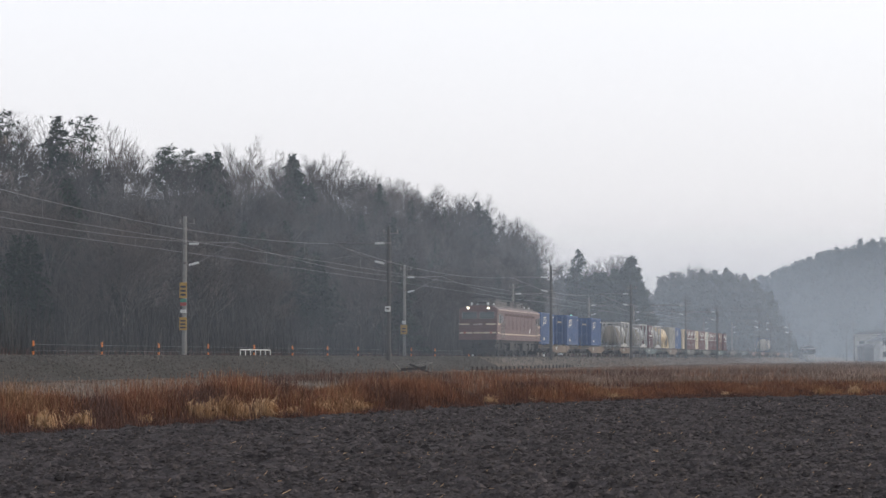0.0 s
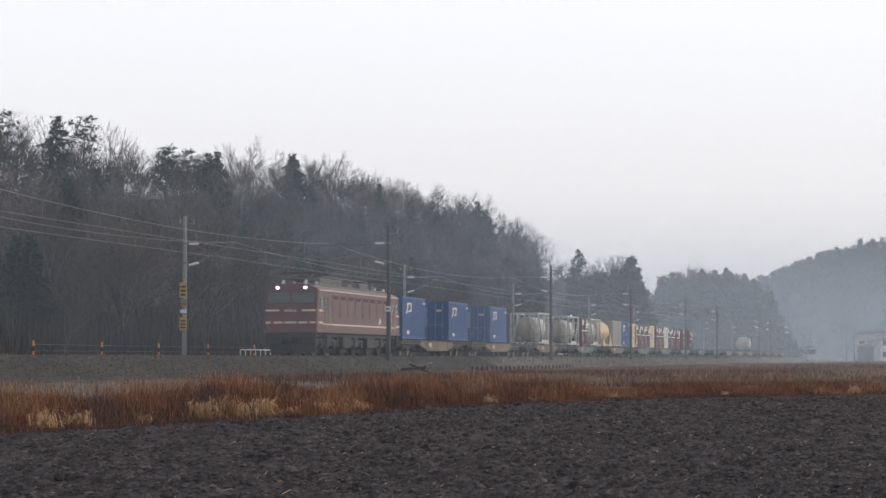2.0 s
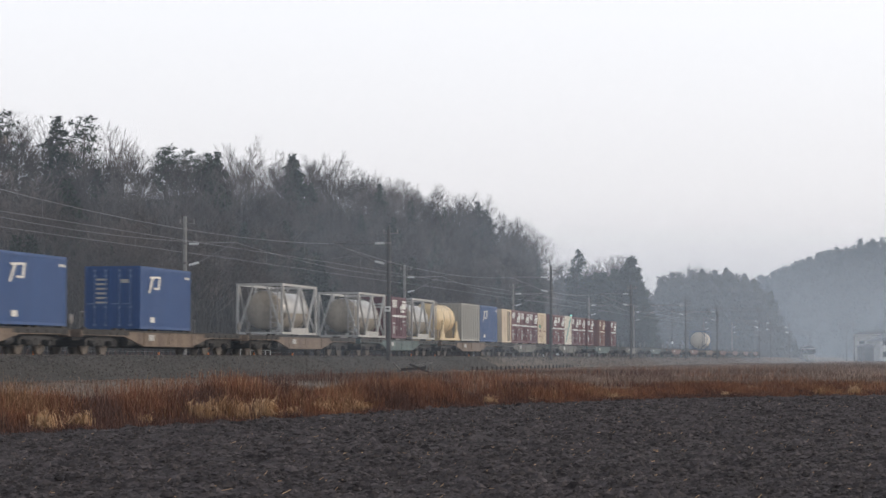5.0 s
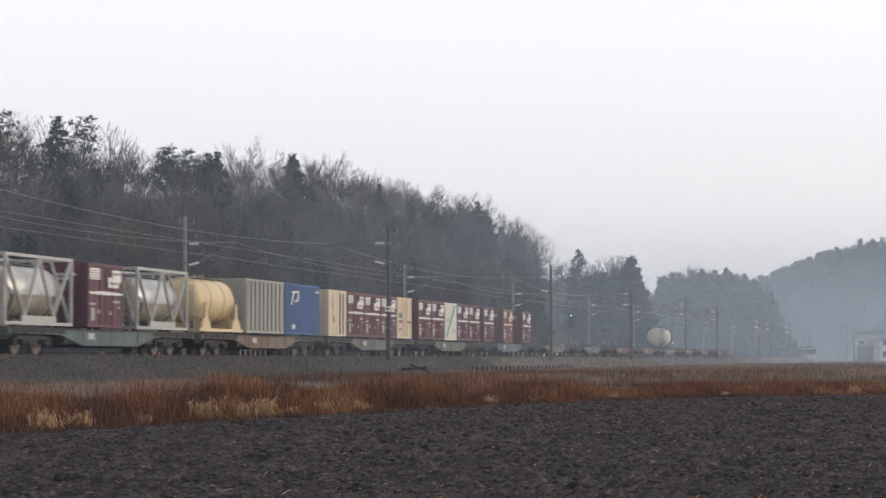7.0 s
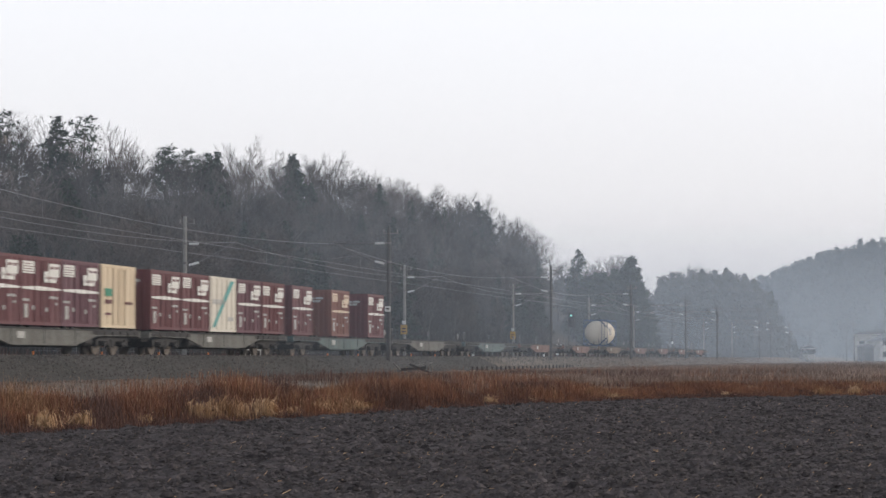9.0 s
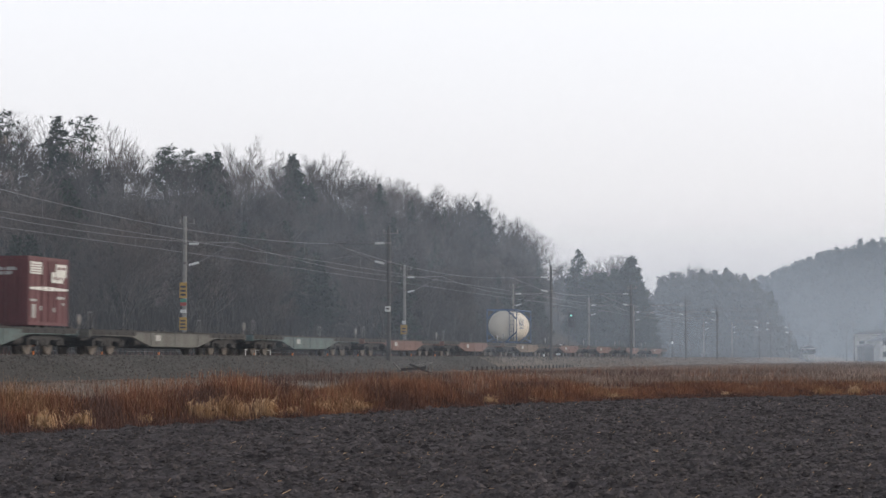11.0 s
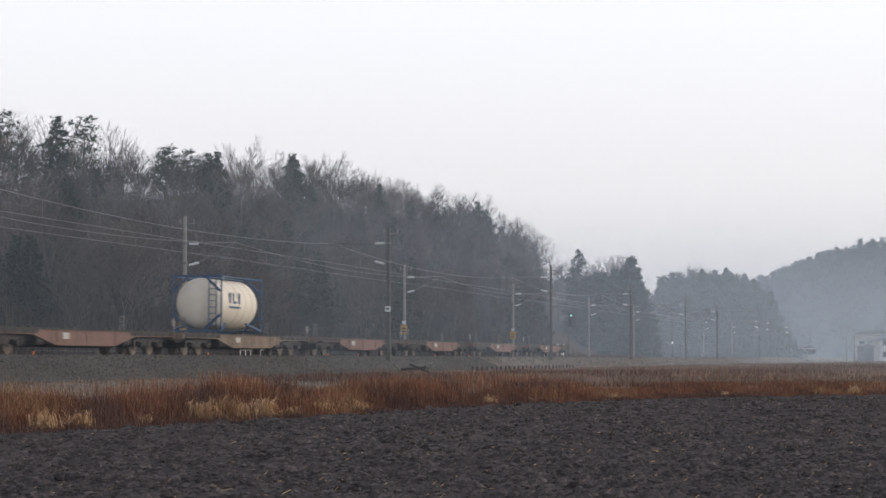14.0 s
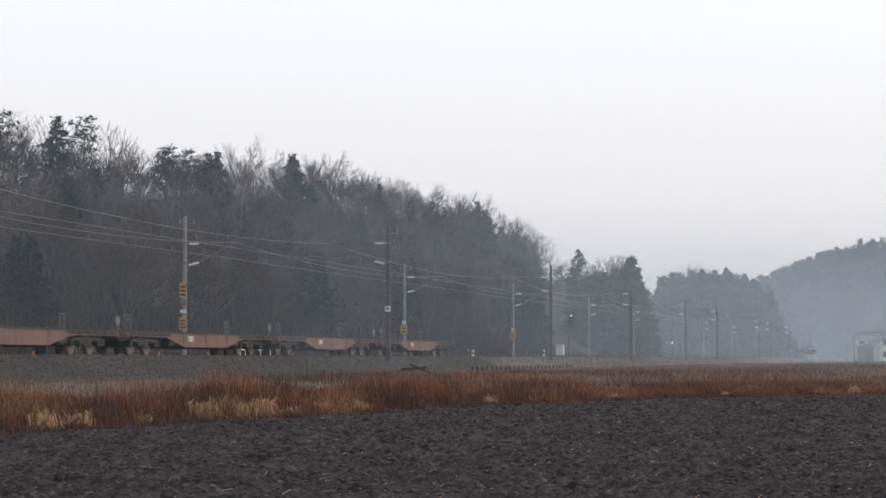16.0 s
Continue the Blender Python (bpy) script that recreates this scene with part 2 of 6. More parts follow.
def build_ground():
    """One sheet out to the horizon, finer near the eye and round the railway."""
    # columns follow the line of the railway, rows its offset
    ss = [-400, -150, -40] + [i * 3.0 for i in range(0, 150)] + [450 + 14 * i for i in range(1, 30)] + [900, 1100, 1500, 2200, 3500]
    lats = [-3000, -1500, -700, -400, -250, -170] + [-120 + 8 * i for i in range(0, 13)] + [-18, -14, -12, -11, -10.5, -9, -8, -4, 0, 2.4, 2.6, 3.0, 3.6, 4.2, 4.9, 5.6]
    lats += [6.5 + 0.7 * i for i in range(0, 40)] + [36 + 3 * i for i in range(0, 14)] + [90, 130, 220, 400, 800, 1600, 3000]
    vs, fs = [], []
    for s in ss:
        for la in lats:
            p = trk(s, la)
            z = ground_z(p.x, p.y)
            if la > 5.6 or la < -8.5:
                z += 0.10 * noise.noise(Vector((p.x * 0.25, p.y * 0.25, 0))) if p.y > edge_y(p.x) + 2 else -0.14 * smooth01(0.0, 2.0, edge_y(p.x) + 1.0 - p.y)
            vs.append((p.x, p.y, z))
    k = len(lats)
    for i in range(len(ss) - 1):
        for j in range(k - 1):
            fs.append((i * k + j, i * k + j + 1, (i + 1) * k + j + 1, (i + 1) * k + j))
    me = raw_mesh("ground", vs, fs, EARTH, True)
    me.materials.append(BALLAST)
    me.materials.append(FOREST_FLOOR)
    me.materials.append(SOIL)
    for f in me.polygons:
        s, la = trk_inv(f.center.x, f.center.y)
        f.material_index = 1 if -8.6 < la < (4.7 if s < 150 else 2.5) else (2 if la < -10.5 else (3 if la > 8 and f.center.y < edge_y(f.center.x) - 0.6 else 0))
    g = new("ground", me)
    me.flip_normals()
    return tagged(g, "earth bank with gravel railway bed beside a field", "ground", kind="structure")


build_ground()


def field_height(x, y):
    """The turned earth over the field's level: swells, ragged lumps and low furrows."""
    v = Vector((x, y, 0))
    h = 0.050 * noise.noise(v * 0.9) + 0.055 * noise.noise(v * 2.6)
    h += 0.050 * abs(noise.noise(v * 5.5)) + 0.030 * noise.noise(v * 15.0)
    return 0.05 + h + 0.024 * math.sin((x * 0.30 + y * 0.95) * 6.0 + 1.5 * noise.noise(v * 0.4))


def build_field():
    """The ploughed field: clods and low furrows, coarser with distance."""
    vs, fs = [], []
    rows = []
    y = 6.0
    while y < 110:
        rows.append(y)
        y *= 1.0034 if y > 18 else 1.012
    cols = 330
    for y in rows:
        half = 0.235 * y + 3.0
        for c in range(cols + 1):
            x = -half + 2 * half * c / cols
            yy = min(y, edge_y(x) + 0.9 + 0.4 * noise.noise(Vector((x * 0.8, 3.1, 0))))
            vs.append((x, yy, field_height(x, yy)))
    k = cols + 1
    for i in range(len(rows) - 1):
        for c in range(cols):
            a, b, d, e = i * k + c, i * k + c + 1, (i + 1) * k + c + 1, (i + 1) * k + c
            if abs(vs[e][1] - vs[a][1]) < 1e-6 and abs(vs[d][1] - vs[b][1]) < 1e-6:
                continue
            fs.append((a, b, d, e))
    ob = new("ploughed_field", raw_mesh("ploughed_field", vs, fs, SOIL, True))
    return tagged(ob, "dark ploughed field with clods and low furrows", "field", kind="structure")


build_field()
# ---- railway: rails, sleepers, masts, wires ----
def line_along(name, lat, z, prof, material, label, category, s0=-60, s1=900):
    bm = BM()
    for sgn in (-1, 1):
        extr = [(sgn * 0.5335 + a, b) for a, b in prof]
        p = [trk(s0, lat - a, z + b) for a, b in extr]
        q = [trk(s1, lat - a, z + b) for a, b in extr]
        pv, qv = [bm.verts.new(v) for v in p], [bm.verts.new(v) for v in q]
        for i in range(len(pv)):
            bm.faces.new((pv[i], pv[(i + 1) % len(pv)], qv[(i + 1) % len(pv)], qv[i]))
    return tagged(new(name, mesh_of(name, bm, material)), label, category, kind="structure")


RAIL_PROF = [(-0.065, -0.15), (0.065, -0.15), (0.065, -0.135), (0.012, -0.12), (0.012, -0.04), (0.035, -0.03), (0.035, 0.0), (-0.035, 0.0), (-0.035, -0.03), (-0.012, -0.04), (-0.012, -0.12), (-0.065, -0.135)]
for lat in (0.0, -3.9):
    line_along("rail_near" if lat == 0 else "rail_far", lat, RAIL_Z, RAIL_PROF, RAIL, "pair of rusty steel rails on gravel ballast", "rails")


def stones_and_sleepers():
    rnd = random.Random(3)
    vs, fs = [], []
    for i in range(40000):
        s = 55 + 330 * rnd.random() ** 1.7
        lat = rnd.uniform(1.3, 5.3) if rnd.random() < 0.85 else rnd.uniform(-8.5, -5.5)
        p = trk(s, lat)
        z = ground_z(p.x, p.y)
        r = rnd.uniform(0.02, 0.05) * (1.5 if rnd.random() < 0.06 else 1)
        b = len(vs)
        c = (p.x, p.y, z + r * 0.3)
        for d in ((1, 0, 0), (-1, 0, 0), (0, 1, 0), (0, -1, 0), (0, 0, 1)):
            vs.append(tuple(c[k] + r * (d[k] * rnd.uniform(0.7, 1.3) + rnd.uniform(-.3, .3)) for k in range(3)))
        fs += [(b + 4, b, b + 2), (b + 4, b + 2, b + 1), (b + 4, b + 1, b + 3), (b + 4, b + 3, b)]
    tagged(new("ballast_stones", raw_mesh("ballast_stones", vs, fs, STONE)), "loose grey-brown crushed stone of the railway bed", "ballast", kind="stuff")
    vs, fs = [], []
    for lat in (0.0, -3.9):
        for i in range(560):
            s = 40 + i * 0.62
            b = len(vs)
            for z in (-0.22, -0.14):
                for ds, dl in ((-0.11, -1.05), (0.11, -1.05), (0.11, 1.05), (-0.11, 1.05)):
                    vs.append(tuple(trk(s + ds, lat + dl, RAIL_Z + z + 0.09)))
            fs += [(b + 4, b + 5, b + 6, b + 7)] + [(b + k, b + (k + 1) % 4, b + 4 + (k + 1) % 4, b + 4 + k) for k in range(4)]
    tagged(new("sleepers", raw_mesh("sleepers", vs, fs, CONCRETE)), "concrete sleepers bedded in gravel", "sleepers", kind="stuff")


stones_and_sleepers()


def insulator(bm_parent, p, q, name="insulator"):
    """A ribbed white porcelain rod."""
    p, q = Vector(p), Vector(q)
    bm = BM()
    cyl(bm, p, q, 0.04, 10)
    for k in range(6):
        a = p.lerp(q, (k + 0.2) / 6)
        b = p.lerp(q, (k + 0.55) / 6)
        cyl(bm, a, b, 0.07, 12)
    return part(name, bm, PORCELAIN, bm_parent, "white ribbed porcelain insulator")


def mast(s, lat, top, side, label, sign=0, plate=False, dark=False, arm_z=7.85, reach=3.0, top_bar=False, thick=0.025):
    """A catenary mast: x of its own space runs along the track, +y towards the wires when side is 1."""
    p = trk(s, lat)
    z0 = ground_z(p.x, p.y) - 0.15
    o = thing("catenary_mast", label, "catenary mast", "overhead line masts", at=pose(p.x, p.y, z0, 0, 0, TRACK_RZ))
    H = top - z0
    bm = BM()
    cyl(bm, (0, 0, -0.4), (0, 0, H), 0.135, 14, 0.10)
    part("pole", bm, DARKPOLE if dark else CONCRETE, o)
    for z in (arm_z - z0, arm_z - z0 - 1.05):
        bm = BM()
        cyl(bm, (0, 0, z - 0.05), (0, 0, z + 0.05), 0.15, 14)
        part("clamp", bm, STEEL, o)
    w = side
    a = arm_z - z0
    up = insulator(o, (0, w * 0.25, a), (0, w * 0.80, a))
    lo = insulator(o, (0, w * 0.25, a - 1.15), (0, w * 0.80, a - 1.02))
    bm = BM()
    cyl(bm, (0, 0, a), (0, w * 0.25, a), 0.035, 8)
    cyl(bm, (0, w * 0.80, a), (0, w * reach, a + 0.05), thick, 8)
    part("top_tube", bm, STEEL, o)
    bm = BM()
    cyl(bm, (0, 0, a - 1.2), (0, w * 0.25, a - 1.15), 0.035, 8)
    cyl(bm, (0, w * 0.80, a - 1.02), (0, w * (reach - 0.1), a), 0.03, 8)
    cyl(bm, (0, w * 1.6, a - 0.62), (0, w * (reach + 0.1), a - 0.85), 0.02, 8)
    part("bracket_tube", bm, STEEL, o)
    bm = BM()
    box(bm, -0.05, 0.05, -0.55, 0.35, H - 0.42, H - 0.34)
    for y in (-0.5, 0.3):
        cyl(bm, (0, y, H - 0.34), (0, y, H - 0.16), 0.05, 8)
    if top_bar:
        box(bm, -0.04, 0.04, -0.75, -0.1, H - 0.75, H - 0.68)
    part("cross_arm", bm, STEEL, o)
    if sign == 1:    # tall pair of yellow warning boards with dark bars
        for zc, hh in ((5.27, 0.84), (3.45, 0.70)):
            bm = BM()
            box(bm, -0.25, -0.22, -0.21, 0.21, zc - hh / 2 - z0, zc + hh / 2 - z0, 0.01)
            sg = part("warning_board", bm, YELLOW, o, "yellow enamel warning board")
            bm = BM()
            for k in range(3):
                box(bm, -0.262, -0.252, -0.15, 0.15, zc - z0 - hh * 0.36 + k * hh * 0.26, zc - z0 - hh * 0.36 + k * hh * 0.26 + hh * 0.13)
            part("lettering_bars", bm, BLACKP, sg)
        for zc, m, lab in ((4.70, GREENP, "green band"), (4.52, REDP, "red band"), (4.13, WHITEP, "white plate")):
            bm = BM()
            box(bm, -0.215, -0.18, -0.17, 0.17, zc - 0.09 - z0, zc + 0.09 - z0)
            part("small_plate", bm, m, o, lab)
    if sign == 2:
        bm = BM()
        zc = RAIL_Z + 2.05 - z0
        box(bm, -0.22, -0.19, -0.26, 0.26, zc - 0.36, zc + 0.36, 0.01)
        sg = part("warning_board", bm, YELLOW, o, "yellow enamel warning board")
        bm = BM()
        for k in range(2):
            box(bm, -0.232, -0.222, -0.15, 0.15, zc - 0.2 + k * 0.22, zc - 0.1 + k * 0.22)
        part("lettering_bars", bm, BLACKP, sg)
        bm = BM()
        box(bm, -0.21, -0.18, -0.14, 0.14, zc + 0.42, zc + 0.68)
        part("small_plate", bm, WHITEP, o)
    if plate:
        bm = BM()
        box(bm, -0.24, -0.2, -0.16, 0.16, 4.33 - z0 - 0.15, 4.33 - z0 + 0.15, 0.01)
        pl = part("number_plate", bm, WHITEP, o, "white plate")
        bm = BM()
        box(bm, -0.252, -0.242, -0.09, 0.09, 4.30 - z0, 4.38 - z0)
        part("lettering_bars", bm, BLACKP, pl)
    return o


NEAR_LAT, FAR_LAT = 3.2, -6.8
NEAR_S = [22.0, 71.5, 123.5, 175.5, 221.5, 270.0, 308.7, 383.0, 409.0, 461.0, 537.0]
FAR_S = [27.0, 73.0, 117.8, 167.4, 211.0, 257.5, 296.0, 339.0, 386.0, 440.0, 496.0]
for i, s in enumerate(NEAR_S):
    mast(s, NEAR_LAT, 8.95 if s != 383.0 else 10.4, 1, "tall dark weathered catenary mast with white insulators", plate=(s in (123.5,)), dark=True,
         arm_z=8.02, reach=3.2 if s < 260 else 4.4, top_bar=(s in (175.5, 270.0)), thick=0.03 if s < 260 else 0.07)
for i, s in enumerate(FAR_S):
    if s == 339.0:      # the gantry stands here
        continue
    mast(s, FAR_LAT, 9.3 if s < 150 else 8.75, -1, "weathered concrete catenary mast with yellow warning boards" if s < 230 else "grey catenary mast in the mist",
         sign=1 if s == 117.8 else (2 if s in (167.4, 211.0) else 0), arm_z=7.80, reach=2.9)


def gantry(s, lat0, lat1, top):
    """A lattice beam over all the tracks; its nearer end rests on a mast, its far end on a leg of its own."""
    p, q = trk(s, lat0), trk(s, lat1)
    d = q - p
    o = thing("catenary_gantry", "dark lattice gantry beam across the tracks on a tall leg", "catenary gantry", at=Matrix.Translation((p.x, p.y, 0)))
    zb = ground_z(q.x, q.y)
    bm = BM()
    cyl(bm, (d.x, d.y, zb - 0.4), (d.x, d.y, top + 0.7), 0.15, 12, 0.12)
    part("leg", bm, DARKPOLE, o)
    bm = BM()
    cyl(bm, (d.x, d.y, 4.0), (d.x, d.y, 4.5), 0.18, 12)
    part("leg_band", bm, WHITEP, o, "white painted band")
    for z in (top - 0.28, top + 0.28):
        bm = BM()
        beam(bm, (0, 0, z), (d.x, d.y, z), 0.10, 0.10)
        part("chord", bm, DARKPOLE, o)
    bm = BM()
    n = 22
    for k in range(n):
        a, b = k / n, (k + 1) / n
        z0, z1 = (top - 0.28, top + 0.28) if k % 2 else (top + 0.28, top - 0.28)
        beam(bm, (d.x * a, d.y * a, z0), (d.x * b, d.y * b, z1), 0.05, 0.05)
    part("lattice", bm, DARKPOLE, o)
    for f in (0.22, 0.47, 0.72):
        bm = BM()
        cyl(bm, (d.x * f, d.y * f, top - 2.2), (d.x * f, d.y * f, top - 0.28), 0.06, 8)
        part("hanger", bm, DARKPOLE, o)
    return o


gantry(383.0, 3.2, -12.0, 9.9)


def wire(name, pts, r, label):
    cu = bpy.data.curves.new(name, "CURVE")
    cu.dimensions, cu.bevel_depth, cu.bevel_resolution = "3D", r, 1
    sp = cu.splines.new("POLY")
    sp.points.add(len(pts) - 1)
    for k, p in enumerate(pts):
        sp.points[k].co = (*p, 1)
    cu.materials.append(WIRE)
    return tagged(new(name, cu), label, "overhead wire", "overhead wires")


def span_points(ss, lat, z, sag, n=10):
    pts = []
    for a, b in zip(ss, ss[1:]):
        for k in range(n):
            f = k / n
            pts.append(trk(a + (b - a) * f, lat, z - sag * 4 * f * (1 - f)))
    pts.append(trk(ss[-1], lat, z))
    return pts


for lat, ss, z in ((0.0, [-30] + NEAR_S[:7], 8.02), (-3.9, [-30] + FAR_S[:8], 7.85)):
    wire("messenger_wire", span_points(ss, lat, z, 0.62), 0.011, "sagging grey messenger wire over the track")
    wire("contact_wire", span_points(ss, lat, 6.93, 0.03, 2), 0.010, "taut contact wire over the track")
    bm = BM()
    for a, b in zip(ss, ss[1:]):
        for k in range(1, 9):
            f = k / 9
            cyl(bm, trk(a + (b - a) * f, lat, 6.93), trk(a + (b - a) * f, lat, z - 0.62 * 4 * f * (1 - f)), 0.005, 4)
    tagged(new("dropper_wires", mesh_of("dropper_wires", bm, WIRE)), "thin dropper wires between messenger and contact wire", "overhead wire", kind="stuff")


# ---- trackside things ----
def marker_post(x, y, H=0.95):
    o = thing("marker_post", "orange and black striped marker post beside the railway", "marker post", "striped marker posts", at=pose(x, y, ground_z(x, y) - 0.05))
    for k in range(4):
        bm = BM()
        cyl(bm, (0, 0, k * H / 4), (0, 0, (k + 1) * H / 4), 0.055, 10)
        part("orange_band" if k % 2 else "black_band", bm, ORANGE if k % 2 else BLACKP, o)
    bm = BM()
    cyl(bm, (0, 0, H), (0, 0, H + 0.03), 0.05, 10, 0.02)
    part("cap", bm, ORANGE, o)
    return o


def on_sight_line(ratio, lat):
    """The place on a line beside the track that lies on a given sight line from the field."""
    s = (ratio * (CY + lat * NY) - (CX + lat * NX)) / (UX - ratio * UY)
    return trk(s, lat)


post_places = []
for k, xr in enumerate((-0.191, -0.159, -0.1325, -0.1095, -0.0880, -0.0702, -0.0538, -0.0396, -0.0148, -0.0037, 0.012)):
    p = on_sight_line(xr, -9.2)
    marker_post(p.x, p.y)
    post_places.append(p)
for zz in (0.45, 0.75):
    wire("fence_rope", [(p.x, p.y, ground_z(p.x, p.y) + zz) for p in post_places], 0.006, "dark rope strung between marker posts")


def guard_rail(ra, rb, lat):
    a, b = on_sight_line(ra, lat), on_sight_line(rb, lat)
    z = ground_z(a.x, a.y)
    d = b - a
    o = thing("guard_rail", "low white pipe railing beside the railway", "railing", at=Matrix.Translation((a.x, a.y, z)))
    n = 6
    for k in range(n + 1):
        bm = BM()
        cyl(bm, (d.x * k / n, d.y * k / n, -0.05), (d.x * k / n, d.y * k / n, 0.46), 0.03, 8)
        part("post", bm, WHITEP, o)
    bm = BM()
    cyl(bm, (0, 0, 0.46), (d.x, d.y, 0.46), 0.035, 8)
    part("top_rail", bm, WHITEP, o)
    return o


guard_rail(-0.0945, -0.0805, -8.4)


def relay_box():
    p = on_sight_line(0.0546, -7.6)
    z = ground_z(p.x, p.y)
    o = thing("relay_cabinet", "pale grey trackside relay cabinet on short legs", "relay cabinet", at=pose(p.x, p.y, z, 0, 0, TRACK_RZ))
    bm = BM()
    box(bm, -0.3, 0.3, -0.42, 0.42, 0.25, 1.35, 0.03)
    part("body", bm, WHITEP, o)
    bm = BM()
    box(bm, -0.36, 0.36, -0.48, 0.48, 1.35, 1.42, 0.02)
    part("lid", bm, F_GREY, o)
    for y in (-0.36, 0.36):
        bm = BM()
        box(bm, -0.25, 0.25, y - 0.04, y + 0.04, -0.05, 0.25)
        part("leg", bm, STEEL, o)
    bm = BM()
    box(bm, -0.315, -0.3, -0.36, 0.36, 0.32, 1.28, 0.01)
    part("door", bm, WHITEP, o)


relay_box()


def signal():
    p = on_sight_line(0.0600, -6.5)
    z = ground_z(p.x, p.y)
    o = thing("railway_signal", "dark railway signal with a round backplate, green lamp", "signal", at=pose(p.x, p.y, z, 0, 0, TRACK_RZ))
    bm = BM()
    cyl(bm, (0, 0.35, -0.1), (0, 0.35, 5.4), 0.07, 10)
    part("post", bm, DARKPOLE, o)
    bm = BM()
    box(bm, -0.12, -0.05, -0.38, 0.38, 3.3, 5.0, 0.1)
    part("backplate", bm, BLACKP, o)
    for k in range(3):
        bm = BM()
        cyl(bm, (-0.35, 0, 3.65 + k * 0.5), (-0.1, 0, 3.65 + k * 0.5), 0.15, 12)
        hd = part("lamp_hood", bm, BLACKP, o)
        bm = BM()
        cyl(bm, (-0.37, 0, 3.65 + k * 0.5), (-0.352, 0, 3.65 + k * 0.5), 0.11, 12)
        part("lens", bm, SIGNAL_ON if k == 2 else GLASSD, hd, "lit green lens" if k == 2 else "")
    bm = BM()
    for y in (0.25, 0.45):
        beam(bm, (0.1, y, 0), (0.1, y, 4.8), 0.03, 0.03)
    for k in range(14):
        beam(bm, (0.1, 0.25, 0.3 + k * 0.33), (0.1, 0.45, 0.3 + k * 0.33), 0.02, 0.02)
    part("ladder", bm, STEEL, o)


SIGNAL_ON = mat("lit_green_lens", (0.3, 0.7, 0.6), 0.3, glow=(0.35, 0.9, 0.8, 1.0))
signal()


def low_fence():
    """Short dark stakes along the foot of the bank."""
    st = None
    for k in range(26):
        p = trk(136 + k * 1.5, 5.3)
        z = ground_z(p.x, p.y)
        if st is None:
            bm = BM()
            box(bm, -0.05, 0.05, -0.05, 0.05, -0.15, 0.28, 0.01)
            st = mesh_of("stake", bm, DARKPOLE)
        o = tagged(new("stake", st), "short dark wooden stake at the foot of the bank", "stake", "stakes at the foot of the bank")
        o.matrix_basis = pose(p.x, p.y, z, 3 * math.sin(k * 1.7), 4 * math.cos(k * 2.3), 20 * k)


low_fence()


def debris():
    p = on_sight_line(-0.0135, 5.6)
    z = ground_z(p.x, p.y)
    o = thing("timber_pile", "heap of broken grey timber and concrete on the bank", "debris heap", at=pose(p.x, p.y, z + 0.05))
    for k, (a, b, w, m) in enumerate((((-0.75, 0, 0.35), (0.35, 0, 0.28), 0.12, CONCRETE), ((-0.2, -0.3, 0.35), (0.75, -0.4, -0.05), 0.14, DARKPOLE), ((0.1, 0.1, 0.25), (0.8, 0.2, 0.42), 0.12, CONCRETE),
                                      ((-0.6, 0.2, 0.1), (0.6, 0.3, 0.2), 0.18, DARKPOLE), ((-0.9, -0.1, 0.42), (-0.6, 0.1, 0.1), 0.10, CONCRETE), ((0.5, 0.1, 0.0), (0.62, 0.1, 0.45), 0.12, CONCRETE))):
        bm = BM()
        beam(bm, Vector(a) * 1.25, Vector(b) * 1.25, w, w * 0.8)
        part("timber" if m is DARKPOLE else "slab", bm, m, o)


debris()


def km_post(ratio, lat, H):
    p = on_sight_line(ratio, lat)
    o = thing("distance_post", "small white distance post on the gravel", "distance post", at=pose(p.x, p.y, ground_z(p.x, p.y), 0, 0, TRACK_RZ))
    bm = BM()
    box(bm, -0.06, 0.06, -0.10, 0.10, -0.1, H, 0.02)
    part("post", bm, WHITEP, o)
    bm = BM()
    box(bm, -0.07, -0.062, -0.06, 0.06, H * 0.4, H * 0.8)
    part("lettering_bars", bm, BLACKP, o)


km_post(0.0140, -2.0, 0.55)
km_post(0.0470, -6.9, 0.8)


# ---- far buildings ----
def house(x, y, rz, w, d, h, roof, label):
    z = ground_z(x, y)
    o = thing("house", label, "house", "far houses", at=pose(x, y, z, 0, 0, rz))
    bm = BM()
    box(bm, -w / 2, w / 2, -d / 2, d / 2, -0.3, h)
    part("wall", bm, BEIGE if h > 3 else WHITEP, o)
    bm = BM()
    extrude_profile(bm, [(-w / 2 - 0.5, h), (w / 2 + 0.5, h), (0, h + roof)], -d / 2 - 0.5, d / 2 + 0.5)
    part("roof", bm, SLATE, o)
    for k in range(3):
        for zz in (1.0, 3.6) if h > 4.5 else (1.0,):
            bm = BM()
            xx = -w / 2 + w * (k + 0.5) / 3
            box(bm, xx - 0.6, xx + 0.6, -d / 2 - 0.03, -d / 2 + 0.05, zz, zz + 1.2)
            win = part("window", bm, GLASSD, o)
            bm = BM()
            box(bm, xx - 0.68, xx + 0.68, -d / 2 - 0.07, -d / 2 - 0.02, zz - 0.1, zz)
            part("sill", bm, F_GREY, win)


